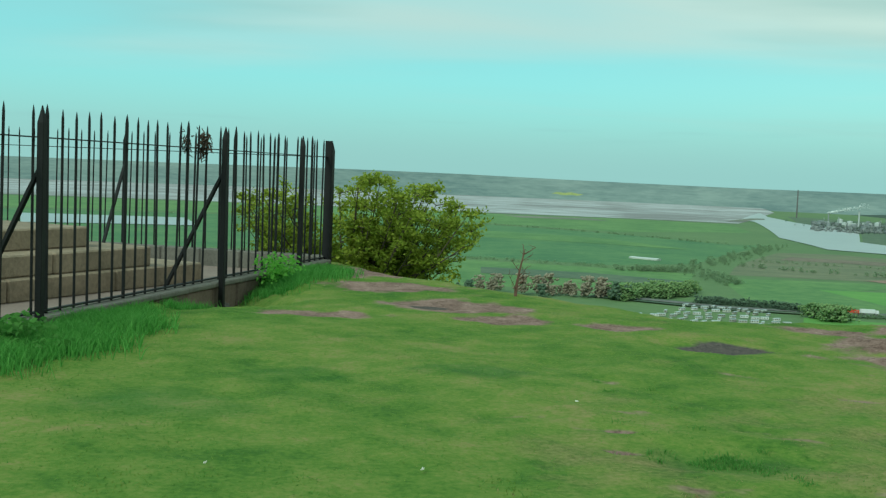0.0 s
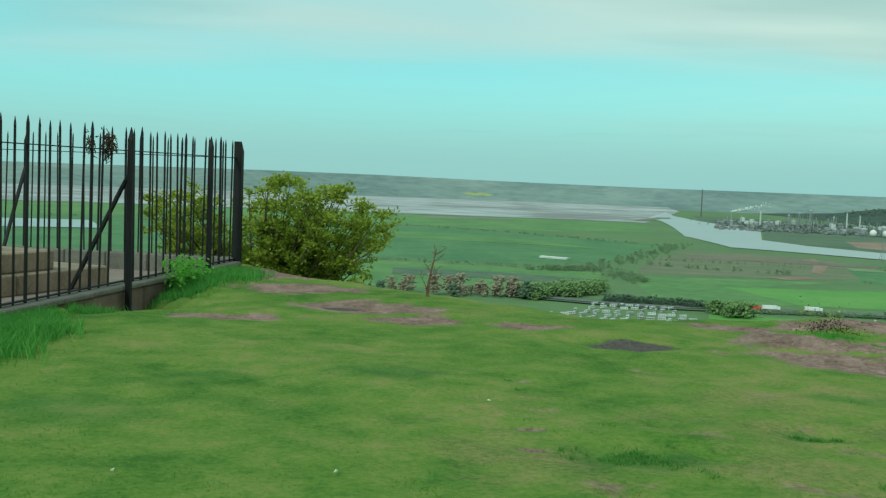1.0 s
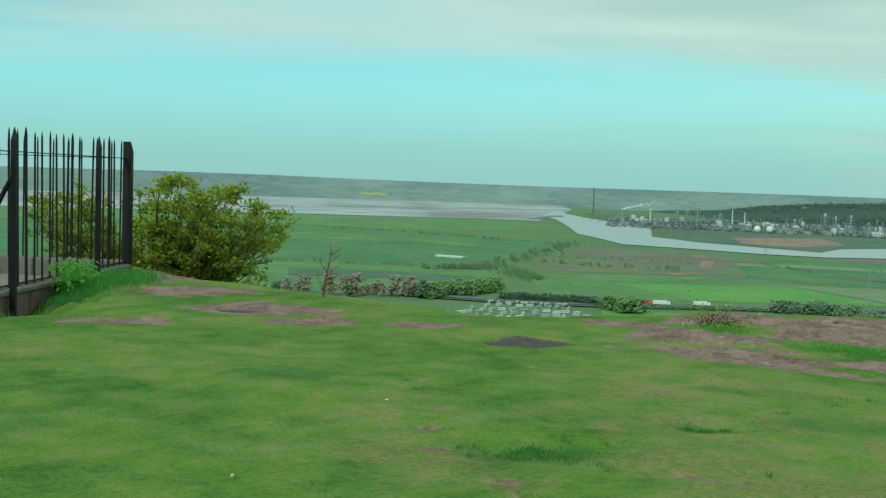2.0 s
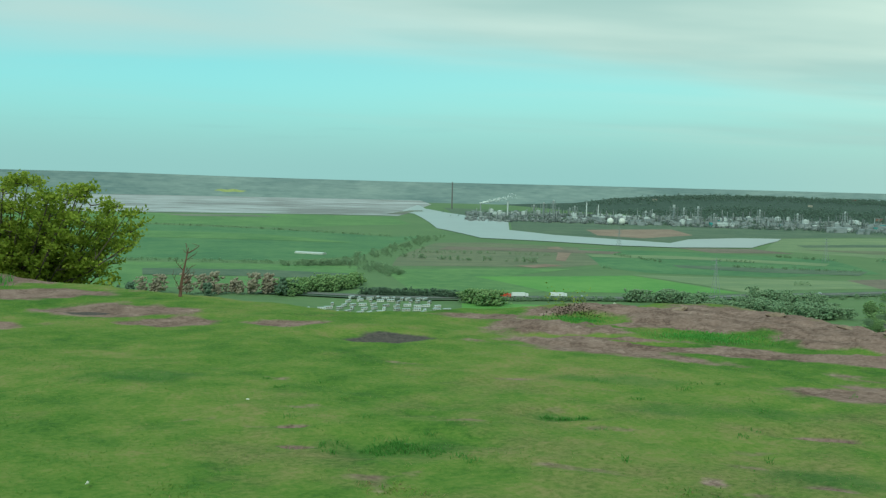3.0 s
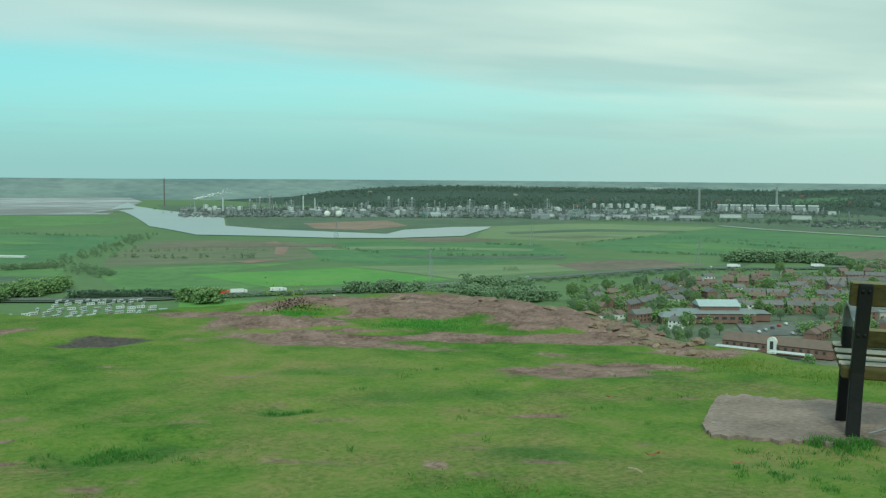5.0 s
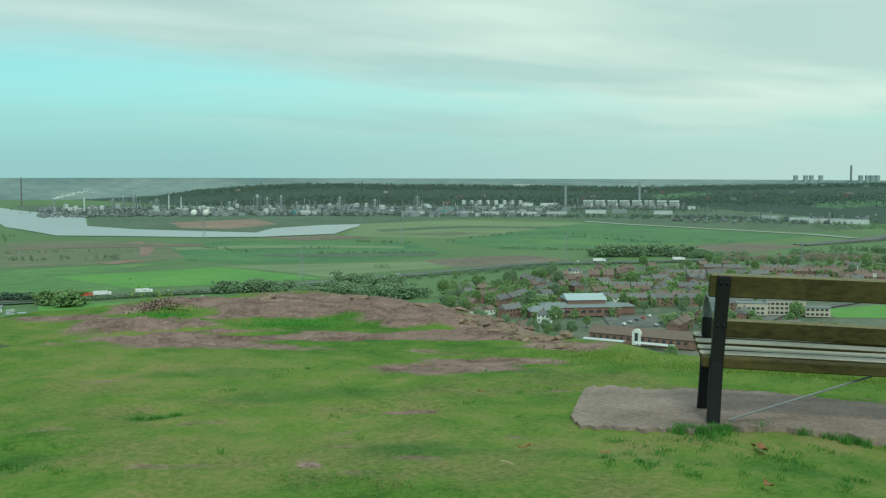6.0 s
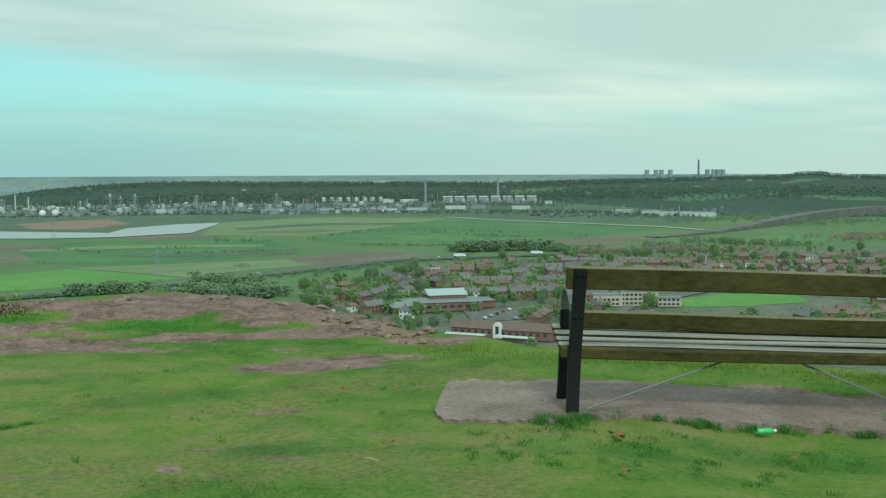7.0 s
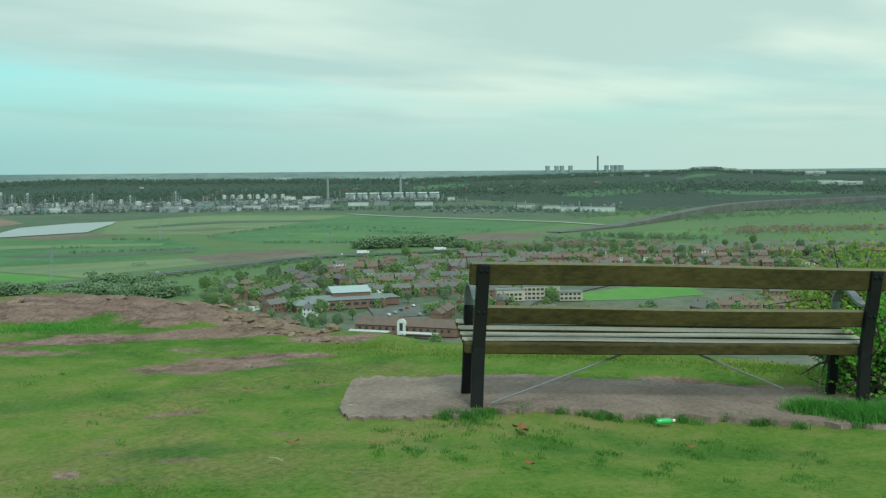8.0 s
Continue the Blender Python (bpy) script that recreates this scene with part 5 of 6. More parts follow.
wood("hedge", [([(19, 865), (26, 895), (30, 905)], 4, 120), ([(36, 985), (44, 1130), (50, 1200)], 6, 140)], 5, FOREST, 50, "scrubby hedge along the motorway", 5)
wood("wood", [([(58.5, 1480), (61, 1440), (64, 1420)], 30, 110), ([(56, 1380), (58, 1340)], 20, 40), ([(51.5, 1290), (54, 1320)], 14, 40)], 9, FOREST, 51, "green trees between town and fields", 8)
wood("bare_wood", [([(53, 1250), (57, 1300), (62, 1330)], 30, 150), ([(65.5, 1560), (69, 1640), (74, 1700)], 60, 240), ([(60, 1180), (68, 1240), (75, 1300)], 40, 140)], 9, BARETREE, 52, "pinkish leafless winter trees round the town", 6)
wood("ridge_wood", [([(27, 3500), (32, 3500), (38, 3650), (44, 3700), (52, 3700), (60, 3300), (70, 3300), (75, 3300)], 260, 5600), ([(26, 4200), (32, 4350), (43, 4400), (53, 4350), (63, 4400), (74, 4350)], 260, 6400)], 11, RIDGELEAF, 53, "grey-green woods over a distant ridge", 2)
wood("works_trees", [([(18.8, 2900), (24, 2650), (30, 2620), (38, 2520), (45, 2480)], 60, 420), ([(20, 3150), (28, 3100), (36, 2950), (45, 2900), (52, 3000)], 160, 900), ([(45, 2500), (52, 2450), (58, 2250)], 120, 420)], 9, RIDGELEAF, 55, "scrubby dull trees among the works", 4)
wood("wood", [([(58, 2050), (64, 2300), (72, 2450)], 90, 420), ([(62, 1900), (68, 2150), (74, 2300)], 50, 260)], 9, FOREST, 54, "trees in the valley beside the motorway", 4)


def town_tree(seed, material, tall):
    rnd = random.Random(seed)
    root = tagged(new("tree"), "leafy green town tree among the houses", "tree", "trees of the town")
    bm = bmesh.new()
    tube(bm, [(0, 0, -0.3), (0.1, 0, tall * 0.25), (0, 0.1, tall * 0.5)], [0.28, 0.22, 0.1], 6)
    for k in range(5):
        a = k * 1.26 + rnd.random()
        tube(bm, [(0, 0, tall * 0.3), (math.cos(a) * tall * 0.2, math.sin(a) * tall * 0.2, tall * 0.6)], [0.12, 0.04], 4)
    part("trunk", bm, BARK, root)
    g = np.random.default_rng(seed)
    n = 520
    d = g.normal(0, 1, (n, 3))
    d /= np.linalg.norm(d, axis=1)[:, None]
    d *= (g.uniform(0.35, 1.0, n) ** 0.5)[:, None]
    p = d * np.array([0.34, 0.34, 0.36]) * tall * g.uniform(0.8, 1.15, (n, 1)) + np.array([0, 0, tall * 0.62])
    part("crown", clumps("crown", p, g.uniform(0.022, 0.048, n) * tall, material, seed), material, root)
    return root


wood("town_trees", [([(39.5, 760), (44, 900), (50, 1050), (58, 1120), (66, 1180), (75, 1200)], 110, 420), ([(54, 620), (62, 650), (74, 690)], 30, 110), ([(48, 880), (51.5, 930)], 40, 120), ([(40.5, 820), (43, 860)], 30, 90), ([(42, 740), (44.2, 800)], 22, 40), ([(46.8, 800), (50, 850), (54, 850)], 26, 120), ([(51.5, 700), (53, 740)], 16, 40), ([(56, 900), (64, 930), (72, 900)], 30, 130)], 9, SPRING, 60, "mass of green garden trees through the town", 12)


# ---- buildings ----
def plaster(name, dark, light, fine=0.4, tone=0.25):
    return surface(name, dark, light, 3.0, fine, bump=0.1, random_tone=tone)


BRICK = plaster("red_brick", (0.15, 0.085, 0.068), (0.25, 0.150, 0.120))
RENDERED = plaster("white_render", (0.58, 0.57, 0.53), (0.78, 0.77, 0.73))
SLATE = plaster("slate_roof", (0.11, 0.105, 0.11), (0.20, 0.19, 0.19))
TILE = plaster("red_tile_roof", (0.13, 0.092, 0.078), (0.22, 0.155, 0.13))
GREYROOF = plaster("pale_metal_roof", (0.30, 0.36, 0.38), (0.46, 0.52, 0.54))
GREYDARK = plaster("grey_metal_roof", (0.16, 0.18, 0.19), (0.25, 0.27, 0.28))
PANE = surface("dark_pane", (0.03, 0.035, 0.04), (0.06, 0.07, 0.08), 2, 0.5, rough=0.15, bump=0)
CLADDING = plaster("white_cladding", (0.36, 0.38, 0.38), (0.60, 0.62, 0.62))
STEEL = plaster("grey_steelwork", (0.20, 0.215, 0.22), (0.32, 0.34, 0.35))
TEAL = plaster("teal_cladding", (0.05, 0.22, 0.22), (0.10, 0.34, 0.33))
BUFF = plaster("buff_brick", (0.36, 0.31, 0.25), (0.52, 0.46, 0.38))


def prism(bm, long, deep, z0, z1, over=0.0, hip=0.0):
    """A pitched roof over a plan long by deep."""
    a, b = long / 2 + over, deep / 2 + over
    v = [bm.verts.new(p) for p in ((-a, -b, z0), (a, -b, z0), (a, b, z0), (-a, b, z0), (-a + hip, 0, z1), (a - hip, 0, z1))]
    for f in ((0, 1, 5, 4), (2, 3, 4, 5), (1, 2, 5), (3, 0, 4), (3, 2, 1, 0)):
        bm.faces.new([v[i] for i in f])
    return bm


def house(long, deep, tall, rise, walls, roof, label, category="house", group="houses of the town", chimneys=1, storeys=2, name="house"):
    root = tagged(new(name), label, category, group)
    bm = bmesh.new()
    box(bm, (long, deep, tall + 0.6), Matrix.Translation((0, 0, tall / 2 - 0.3)))
    if rise > 0:
        prism(bm, long - 0.05, deep - 0.05, tall - 0.01, tall + rise - 0.1)
    part("wall", bm, walls, root)
    bm = bmesh.new()
    if rise > 0:
        prism(bm, long, deep, tall, tall + rise, 0.35)
    else:
        box(bm, (long + 0.5, deep + 0.5, 0.4), Matrix.Translation((0, 0, tall + 0.2)), 0.05)
    part("roof", bm, roof, root)
    for k in range(chimneys):
        bm = bmesh.new()
        box(bm, (0.9, 0.6, 1.8), Matrix.Translation(((k - (chimneys - 1) / 2) * long * 0.6 / max(chimneys - 1, 1) + (long * 0.3 if chimneys == 1 else 0), 0, tall + rise + 0.3)), 0.05)
        box(bm, (0.25, 0.25, 0.4), Matrix.Translation(((k - (chimneys - 1) / 2) * long * 0.6 / max(chimneys - 1, 1) + (long * 0.3 if chimneys == 1 else 0), 0, tall + rise + 1.3)))
        part("chimney", bm, BRICK, root)
    pane_bm = bmesh.new()
    box(pane_bm, (1.3, 0.12, 1.2), None, 0.03)
    pane_me = mesh_of("window", pane_bm)
    pane_me.materials.append(PANE)
    n = max(2, int(long / 3.2))
    for side in (-1, 1):
        for s in range(storeys):
            for k in range(n):
                ob = part("window", pane_me, PANE, root)
                ob.location = ((k + 0.5) * long / n - long / 2, side * (deep / 2 + 0.02), 1.5 + s * 2.7)
    return root


TOWN = random.Random(77)
KINDS = [house(9, 7.5, 5.2, 3.0, BRICK, TILE, "red brick house with a red tiled roof"), house(16, 8, 5.4, 3.2, BRICK, SLATE, "red brick terrace with a slate roof", chimneys=2),
         house(10, 8, 5.0, 2.8, RENDERED, SLATE, "white rendered house with a slate roof"), house(12, 8, 5.2, 3.0, BRICK, TILE, "brick semi-detached pair with a brown tiled roof", chimneys=2),
         house(8, 7, 2.9, 2.6, RENDERED, TILE, "white bungalow with a brown tiled roof", storeys=1)]
TREES = [town_tree(s, m, h) for s, m, h in ((1, SPRING, 10), (2, FOREST, 12), (3, SPRING, 8), (4, FOREST, 9), (5, SPRING, 13))]
KEEP_CLEAR = [(47.6, 596, 26), (50.6, 590, 26), (45.6, 755, 36), (48.9, 625, 42), (49.5, 725, 30), (55.4, 770, 38), (60.5, 800, 84), (57.8, 790, 45), (63.5, 820, 50), (41, 715, 20)]
TAKEN = []


def free(p, gap):
    for b, r, wide in KEEP_CLEAR:
        if (p - at(b, r)).length < wide:
            return False
    for q, g in TAKEN:
        if (p - q).length < max(gap, g):
            return False
    TAKEN.append((p, gap))
    return True


def settle(ob, p, turn):
    return Matrix.Translation((p.x, p.y, PLAIN + 0.6)) @ Matrix.Rotation(radians(turn), 4, "Z")


STREETS = [(39.6, 705, 43.5, 790), (40.2, 780, 44, 905), (42.0, 690, 44.0, 800), (46.9, 820, 53, 838), (47.3, 885, 54.5, 902), (44.4, 905, 52, 985), (46, 1010, 55, 1025), (50.8, 650, 53.2, 760),
           (52, 600, 60, 640), (53.5, 655, 59, 690), (57.5, 900, 68, 915), (56, 955, 70, 975), (54, 1025, 70, 1065), (52, 1085, 68, 1135), (58, 1180, 74, 1225), (62, 640, 76, 680), (64.5, 730, 76, 765),
           (66, 810, 76, 850), (43.2, 985, 45.5, 860), (59, 1000, 60.5, 1130), (50.2, 860, 51.0, 990), (63.6, 950, 65, 1120)]
rows_of_houses = []
for b0, r0, b1, r1 in STREETS:
    a, c = at(b0, r0), at(b1, r1)
    way = (c - a).normalized()
    aside = Vector((-way.y, way.x, 0))
    for side in (-1, 1):
        kind = TOWN.randrange(5)
        d = 6.0
        while d < (c - a).length:
            if TOWN.random() < 0.25:
                kind = TOWN.choices(range(5), (5, 5, 2, 4, 2))[0]
            if TOWN.random() < 0.80:
                rows_of_houses.append((a + way * d + aside * side * (11 + TOWN.uniform(-1.5, 1.5)), kind, math.degrees(math.atan2(way.y, way.x)) + TOWN.uniform(-3, 3) + (180 if side < 0 else 0)))
            d += (11.5, 17.5, 13, 14.5, 11)[kind] + TOWN.uniform(0, 2)
TOWN.shuffle(rows_of_houses)


def house_at(k, p, turn):
    if KINDS[k].get("set") is None:
        KINDS[k]["set"] = 1
        KINDS[k].matrix_world = settle(None, p, turn)
    else:
        copy_thing(KINDS[k], settle(None, p, turn))


placed = 0
for p, k, turn in rows_of_houses:
    if placed < 250 and free(p, 9.5 if k != 1 else 13):
        house_at(k, p, turn)
        placed += 1
for _ in range(9000):
    b = TOWN.uniform(39.5, 76)
    r = TOWN.uniform(*[float(np.interp(b, [39.5, 43, 46, 52, 60, 76], v)) for v in ([700, 640, 590, 560, 600, 640], [860, 980, 1060, 1180, 1230, 1280])])
    p = at(b, r)
    k = TOWN.choices(range(5), (5, 4, 2, 4, 2))[0]
    if not free(p, 12.5 if k != 1 else 18):
        continue
    turn = 20 + 55 * math.sin(p.x / 170) + 40 * math.cos(p.y / 140) + TOWN.choice((0, 0, 90)) + TOWN.uniform(-8, 8)
    house_at(k, p, turn)
    placed += 1
    if placed >= 300:
        break
placed = 0
for _ in range(6000):
    b = TOWN.uniform(38.5, 76)
    r = TOWN.uniform(*[float(np.interp(b, [38.5, 43, 46, 52, 60, 76], v)) for v in ([690, 600, 570, 540, 560, 600], [880, 1000, 1080, 1200, 1280, 1350])])
    p = at(b, r)
    dense = 0.5 + 0.5 * math.sin(p.x / 38) * math.cos(p.y / 47)
    if TOWN.random() > dense ** 1.5 or not free(p, 7.5):
        continue
    k = TOWN.randrange(5)
    if TREES[k].get("set") is None:
        TREES[k]["set"] = 1
        TREES[k].matrix_world = settle(None, p, 0)
    else:
        copy_thing(TREES[k], settle(None, p, TOWN.uniform(0, 360)) @ Matrix.Scale(TOWN.uniform(0.75, 1.2), 4))
    placed += 1
    if placed >= 285:
        break
for ob in KINDS + TREES:
    if ob.get("set") is None:
        ob.matrix_world = settle(None, at(70, 1100), 0)
    else:
        del ob["set"]

# the sports hall with its pale raised roof
hall = tagged(new("sports_hall"), "large brick hall with pale grey sheet roofs", "building")
turn = Matrix.Translation(at(45.6, 752, PLAIN + 0.6)) @ Matrix.Rotation(radians(-32), 4, "Z")
hall.matrix_world = turn
for name, size, c, m in (("wall", (52, 26, 6), (0, 0, 3), BRICK), ("wall", (26, 22, 10), (4, 6, 5), BRICK), ("wing", (22, 16, 4.5), (-26, -12, 2.25), BRICK), ("wing", (16, 14, 5), (30, 4, 2.5), BRICK)):
    part(name, box(bmesh.new(), size, Matrix.Translation(c), 0.1), m, hall)
bm = prism(bmesh.new(), 26, 22, 0, 3.5, 0.8)
ob = part("roof", bm, GREYROOF, hall, "pale green-grey metal roof")
ob.location = (4, 6, 10)
for long, deep, c, rise, m in ((52, 26, (0, 0, 6), 2.2, GREYDARK), (22, 16, (-26, -12, 4.5), 3, GREYDARK), (16, 14, (30, 4, 5), 2, GREYDARK)):
    ob = part("roof", prism(bmesh.new(), long, deep, 0, rise, 0.8, 4), m, hall)
    ob.location = c
for k in range(9):
    ob = part("window", box(bmesh.new(), (3.2, 0.2, 1.8), None, 0.05), PANE, hall)
    ob.location = (-22 + k * 5.4, -13.1, 3.2)

# the market hall with an arched white gable
market = tagged(new("arched_hall"), "long red brick hall with a white arched gable and white awnings", "building")
market.matrix_world = Matrix.Translation(at(48.55, 618, PLAIN + 0.6)) @ Matrix.Rotation(radians(-72), 4, "Z")
part("wall", box(bmesh.new(), (62, 12, 5), Matrix.Translation((2, 6, 2.5)), 0.1), BRICK, market)
ob = part("roof", prism(bmesh.new(), 62, 12, 0, 4, 0.6), TILE, market)
ob.location = (2, 6, 5)
bm = bmesh.new()
outline = [(-2.6, 0), (-2.6, 6.5)] + [(2.6 * math.cos(a), 6.5 + 2.6 * math.sin(a)) for a in [math.pi - k * math.pi / 10 for k in range(1, 10)]] + [(2.6, 6.5), (2.6, 0)]
face = bm.faces.new([bm.verts.new((x, -0.6, z)) for x, z in outline])
out = bmesh.ops.extrude_face_region(bm, geom=[face])
for v in [g for g in out["geom"] if isinstance(g, bmesh.types.BMVert)]:
    v.co.y = 1.2
bmesh.ops.recalc_face_normals(bm, faces=bm.faces)
gable = part("gable", bm, RENDERED, market, "white arched gable")
ob = part("doorway", box(bmesh.new(), (2.0, 0.3, 4.4), None, 0.1), PANE, gable)
ob.location = (0, -0.62, 4.6)
for x, long in ((-16, 24), (14, 22)):
    ob = part("awning", prism(bmesh.new(), long, 5, 0, 0.8, 0.2), CLADDING, market, "long white canopy roof")
    ob.location = (x, -8, 2.6)
    for k in (-1, 1):
        leg = part("canopy_post", box(bmesh.new(), (0.3, 0.3, 3.6), None, 0.03), STEEL, market)
        leg.location = (x + k * long * 0.45, -8, 1.0)
for k in range(14):
    if k == 6:
        continue
    ob = part("window", box(bmesh.new(), (1.6, 0.25, 1.6), None, 0.05), PANE, market)
    ob.location = (-26 + k * 4.2, -0.05, 3.2)

# flat-roofed school
school = tagged(new("school"), "flat-roofed school in buff brick with rows of windows", "building")
school.matrix_world = Matrix.Translation(at(55.4, 775, PLAIN + 0.6)) @ Matrix.Rotation(radians(-48), 4, "Z")
for c, size in (((-16, 0, 4), (20, 12, 8)), ((6, 4, 5), (26, 13, 10)), ((26, -3, 3), (16, 10, 6))):
    part("wall", box(bmesh.new(), size, Matrix.Translation(c), 0.1), BUFF, school)
    part("roof", box(bmesh.new(), (size[0] + 0.8, size[1] + 0.8, 0.5), Matrix.Translation((c[0], c[1], c[2] * 2 + 0.25)), 0.05), GREYDARK, school)
    for s in range(int(size[2] / 3)):
        for k in range(int(size[0] / 3)):
            ob = part("window", box(bmesh.new(), (2.0, 0.2, 1.5), None, 0.04), PANE, school)
            ob.location = (c[0] - size[0] / 2 + 1.5 + k * 3, c[1] - size[1] / 2 - 0.05, 1.8 + s * 3)

# parked cars by the halls
def car(paint, label):
    root = tagged(new("car"), label, "car", "cars in the town")
    bm = bmesh.new()
    for x, w, z0, z1 in ((0, 4.2, 0.3, 0.9),):
        box(bm, (w, 1.7, z1 - z0), Matrix.Translation((x, 0, (z0 + z1) / 2)), 0.15)
    box(bm, (2.2, 1.5, 0.6), Matrix.Translation((-0.2, 0, 1.15)), 0.2)
    part("body", bm, paint, root)
    for x in (-1.3, 1.3):
        for y in (-0.8, 0.8):
            bm = bmesh.new()
            bmesh.ops.create_cone(bm, cap_ends=True, segments=10, radius1=0.31, radius2=0.31, depth=0.2, matrix=Matrix.Translation((x, y, 0.31)) @ pose(0, 0, 0, 90, 0, 0))
            part("wheel", bm, IRON, root)
    return root


def paint(name, c):
    return surface(name, tuple(0.85 * k for k in c), c, 2, 0.5, rough=0.35, bump=0)


CARS = [car(paint("white_paint", (0.75, 0.75, 0.75)), "small white car parked in the town"), car(paint("silver_paint", (0.42, 0.45, 0.48)), "silver car parked in the town"),
        car(paint("dark_paint", (0.05, 0.06, 0.09)), "dark car parked in the town"), car(paint("red_paint", (0.40, 0.04, 0.03)), "red car parked in the town")]
spots = [(47.9 + 0.32 * k, 700 + 11 * (k % 5), 20) for k in range(10)] + [(20.9, 893, 8), (24.5, 909, 8), (30.5, 948, 30), (36.2, 1031, 40), (45.5, 1190, 20), (26.9, 917, 8)]
for n, (b, r, turn) in enumerate(spots):
    m = Matrix.Translation(at(b, r, PLAIN + (0.72 if n < 10 else 1.42))) @ Matrix.Rotation(radians(turn + 90 - b), 4, "Z")
    if n < 4:
        CARS[n].matrix_world = m
    else:
        copy_thing(CARS[n % 4 if n < 10 else n % 2], m)


def lorry(cab, body, label):
    root = tagged(new("lorry"), label, "lorry", "lorries on the motorway")
    part("trailer", box(bmesh.new(), (11, 2.5, 2.8), Matrix.Translation((-1.2, 0, 2.5)), 0.08), body, root)
    part("cab", box(bmesh.new(), (2.2, 2.4, 2.6), Matrix.Translation((5.8, 0, 1.9)), 0.25), cab, root)
    for x in (-5.5, -4.2, 3.6, 6.0):
        for y in (-1.1, 1.1):
            bm = bmesh.new()
            bmesh.ops.create_cone(bm, cap_ends=True, segments=10, radius1=0.5, radius2=0.5, depth=0.3, matrix=Matrix.Translation((x, y, 0.5)) @ pose(0, 0, 0, 90, 0, 0))
            part("wheel", bm, IRON, root)
    return root


WHITE = paint("lorry_white", (0.78, 0.78, 0.78))
RED = paint("lorry_red", (0.62, 0.07, 0.04))
for (b, r), (c, t, label) in zip([(20.4, 884), (21.3, 890), (23.3, 900), (19.7, 880), (46.6, 1196), (50.6, 1232)], [(RED, RED, "red lorry on the motorway"), (WHITE, WHITE, "white articulated lorry on the motorway"), (WHITE, WHITE, "white articulated lorry on the motorway"),
                                                                                             (WHITE, WHITE, "white van lorry on the motorway"), (WHITE, WHITE, "white lorry on the far motorway"), (WHITE, WHITE, "white lorry on the far motorway")]):
    lorry(c, t, label).matrix_world = Matrix.Translation(at(b, r, PLAIN + 1.4)) @ Matrix.Rotation(radians(-b + 12), 4, "Z")


# ---- caravan park ----
def caravan():
    root = tagged(new("caravan"), "white static caravan with dark windows", "caravan", "caravans in the park")
    part("body", box(bmesh.new(), (9.0, 3.1, 2.5), Matrix.Translation((0, 0, 1.75)), 0.12), plaster("caravan_panel", (0.42, 0.40, 0.34), (0.72, 0.71, 0.67), 0.6, 0.9), root)
    part("roof", prism(bmesh.new(), 9.0, 3.1, 3.0, 3.5, 0.12), GREYROOF, root)
    part("skirt", box(bmesh.new(), (8.6, 2.8, 0.7), Matrix.Translation((0, 0, 0.2))), GREYDARK, root)
    for x in (-3.1, -0.4, 2.6):
        for y in (-1.56, 1.56):
            ob = part("window", box(bmesh.new(), (1.5, 0.08, 0.9), None, 0.02), PANE, root)
            ob.location = (x, y, 2.0)
    ob = part("end_window", box(bmesh.new(), (0.08, 2.2, 1.0), None, 0.02), PANE, root)
    ob.location = (-4.52, 0, 2.0)
    return root


one = caravan()
first = True
rnd = random.Random(3)
for row, (r, b0, b1, n) in enumerate(((748, 12.8, 16.2, 7), (768, 10.8, 17.8, 14), (790, 9.8, 17.6, 15), (814, 11.6, 17.0, 11), (840, 12.4, 16.6, 9), (862, 12.6, 16.4, 10))):
    for k in range(n):
        b = b0 + (b1 - b0) * (k + rnd.uniform(-0.2, 0.2)) / (n - 1)
        p = at(b, r + rnd.uniform(-5, 5))
        m = Matrix.Translation((p.x, p.y, max(PLAIN, height(p.x, p.y)) + 0.1)) @ Matrix.Rotation(radians(rnd.choice((78, 62, 20, 50)) + rnd.uniform(-7, 7) - b), 4, "Z") @ Matrix.Scale(0.80, 4)
        if first:
            one.matrix_world = m
            first = False
        else:
            copy_thing(one, m)

# the long white polytunnel on the marsh
tunnel = tagged(new("polytunnel"), "long low white roofed shed on the marsh", "building")
tunnel.matrix_world = Matrix.Translation(at(10.4, 1360, PLAIN + 0.3)) @ Matrix.Rotation(radians(-40), 4, "Z")
part("wall", box(bmesh.new(), (38, 11, 1.4), Matrix.Translation((0, 0, 0.7))), RENDERED, tunnel)
ob = part("roof", prism(bmesh.new(), 38, 11, 0, 1.0, 0.4), CLADDING, tunnel)
ob.location = (0, 0, 1.4)


# ---- the chemical works and power stations ----
def on_land(b, r):
    p = at(b, r)
    return Vector((p.x, p.y, max(PLAIN + 0.4, height(p.x, p.y))))


def stack(b, r, tall, radius, label, material, band=True):
    root = tagged(new("chimney"), label, "chimney", "chimneys of the works")
    root.location = on_land(b, r)
    bm = bmesh.new()
    tube(bm, [(0, 0, -1), (0, 0, tall * 0.5), (0, 0, tall)], [radius, radius * 0.85, radius * 0.72], 12)
    part("shaft", bm, material, root, smooth=False)
    if band:
        bm = bmesh.new()
        tube(bm, [(0, 0, tall * 0.96), (0, 0, tall * 1.005)], radius * 0.85, 12)
        part("rim", bm, STEEL, root)
    return root


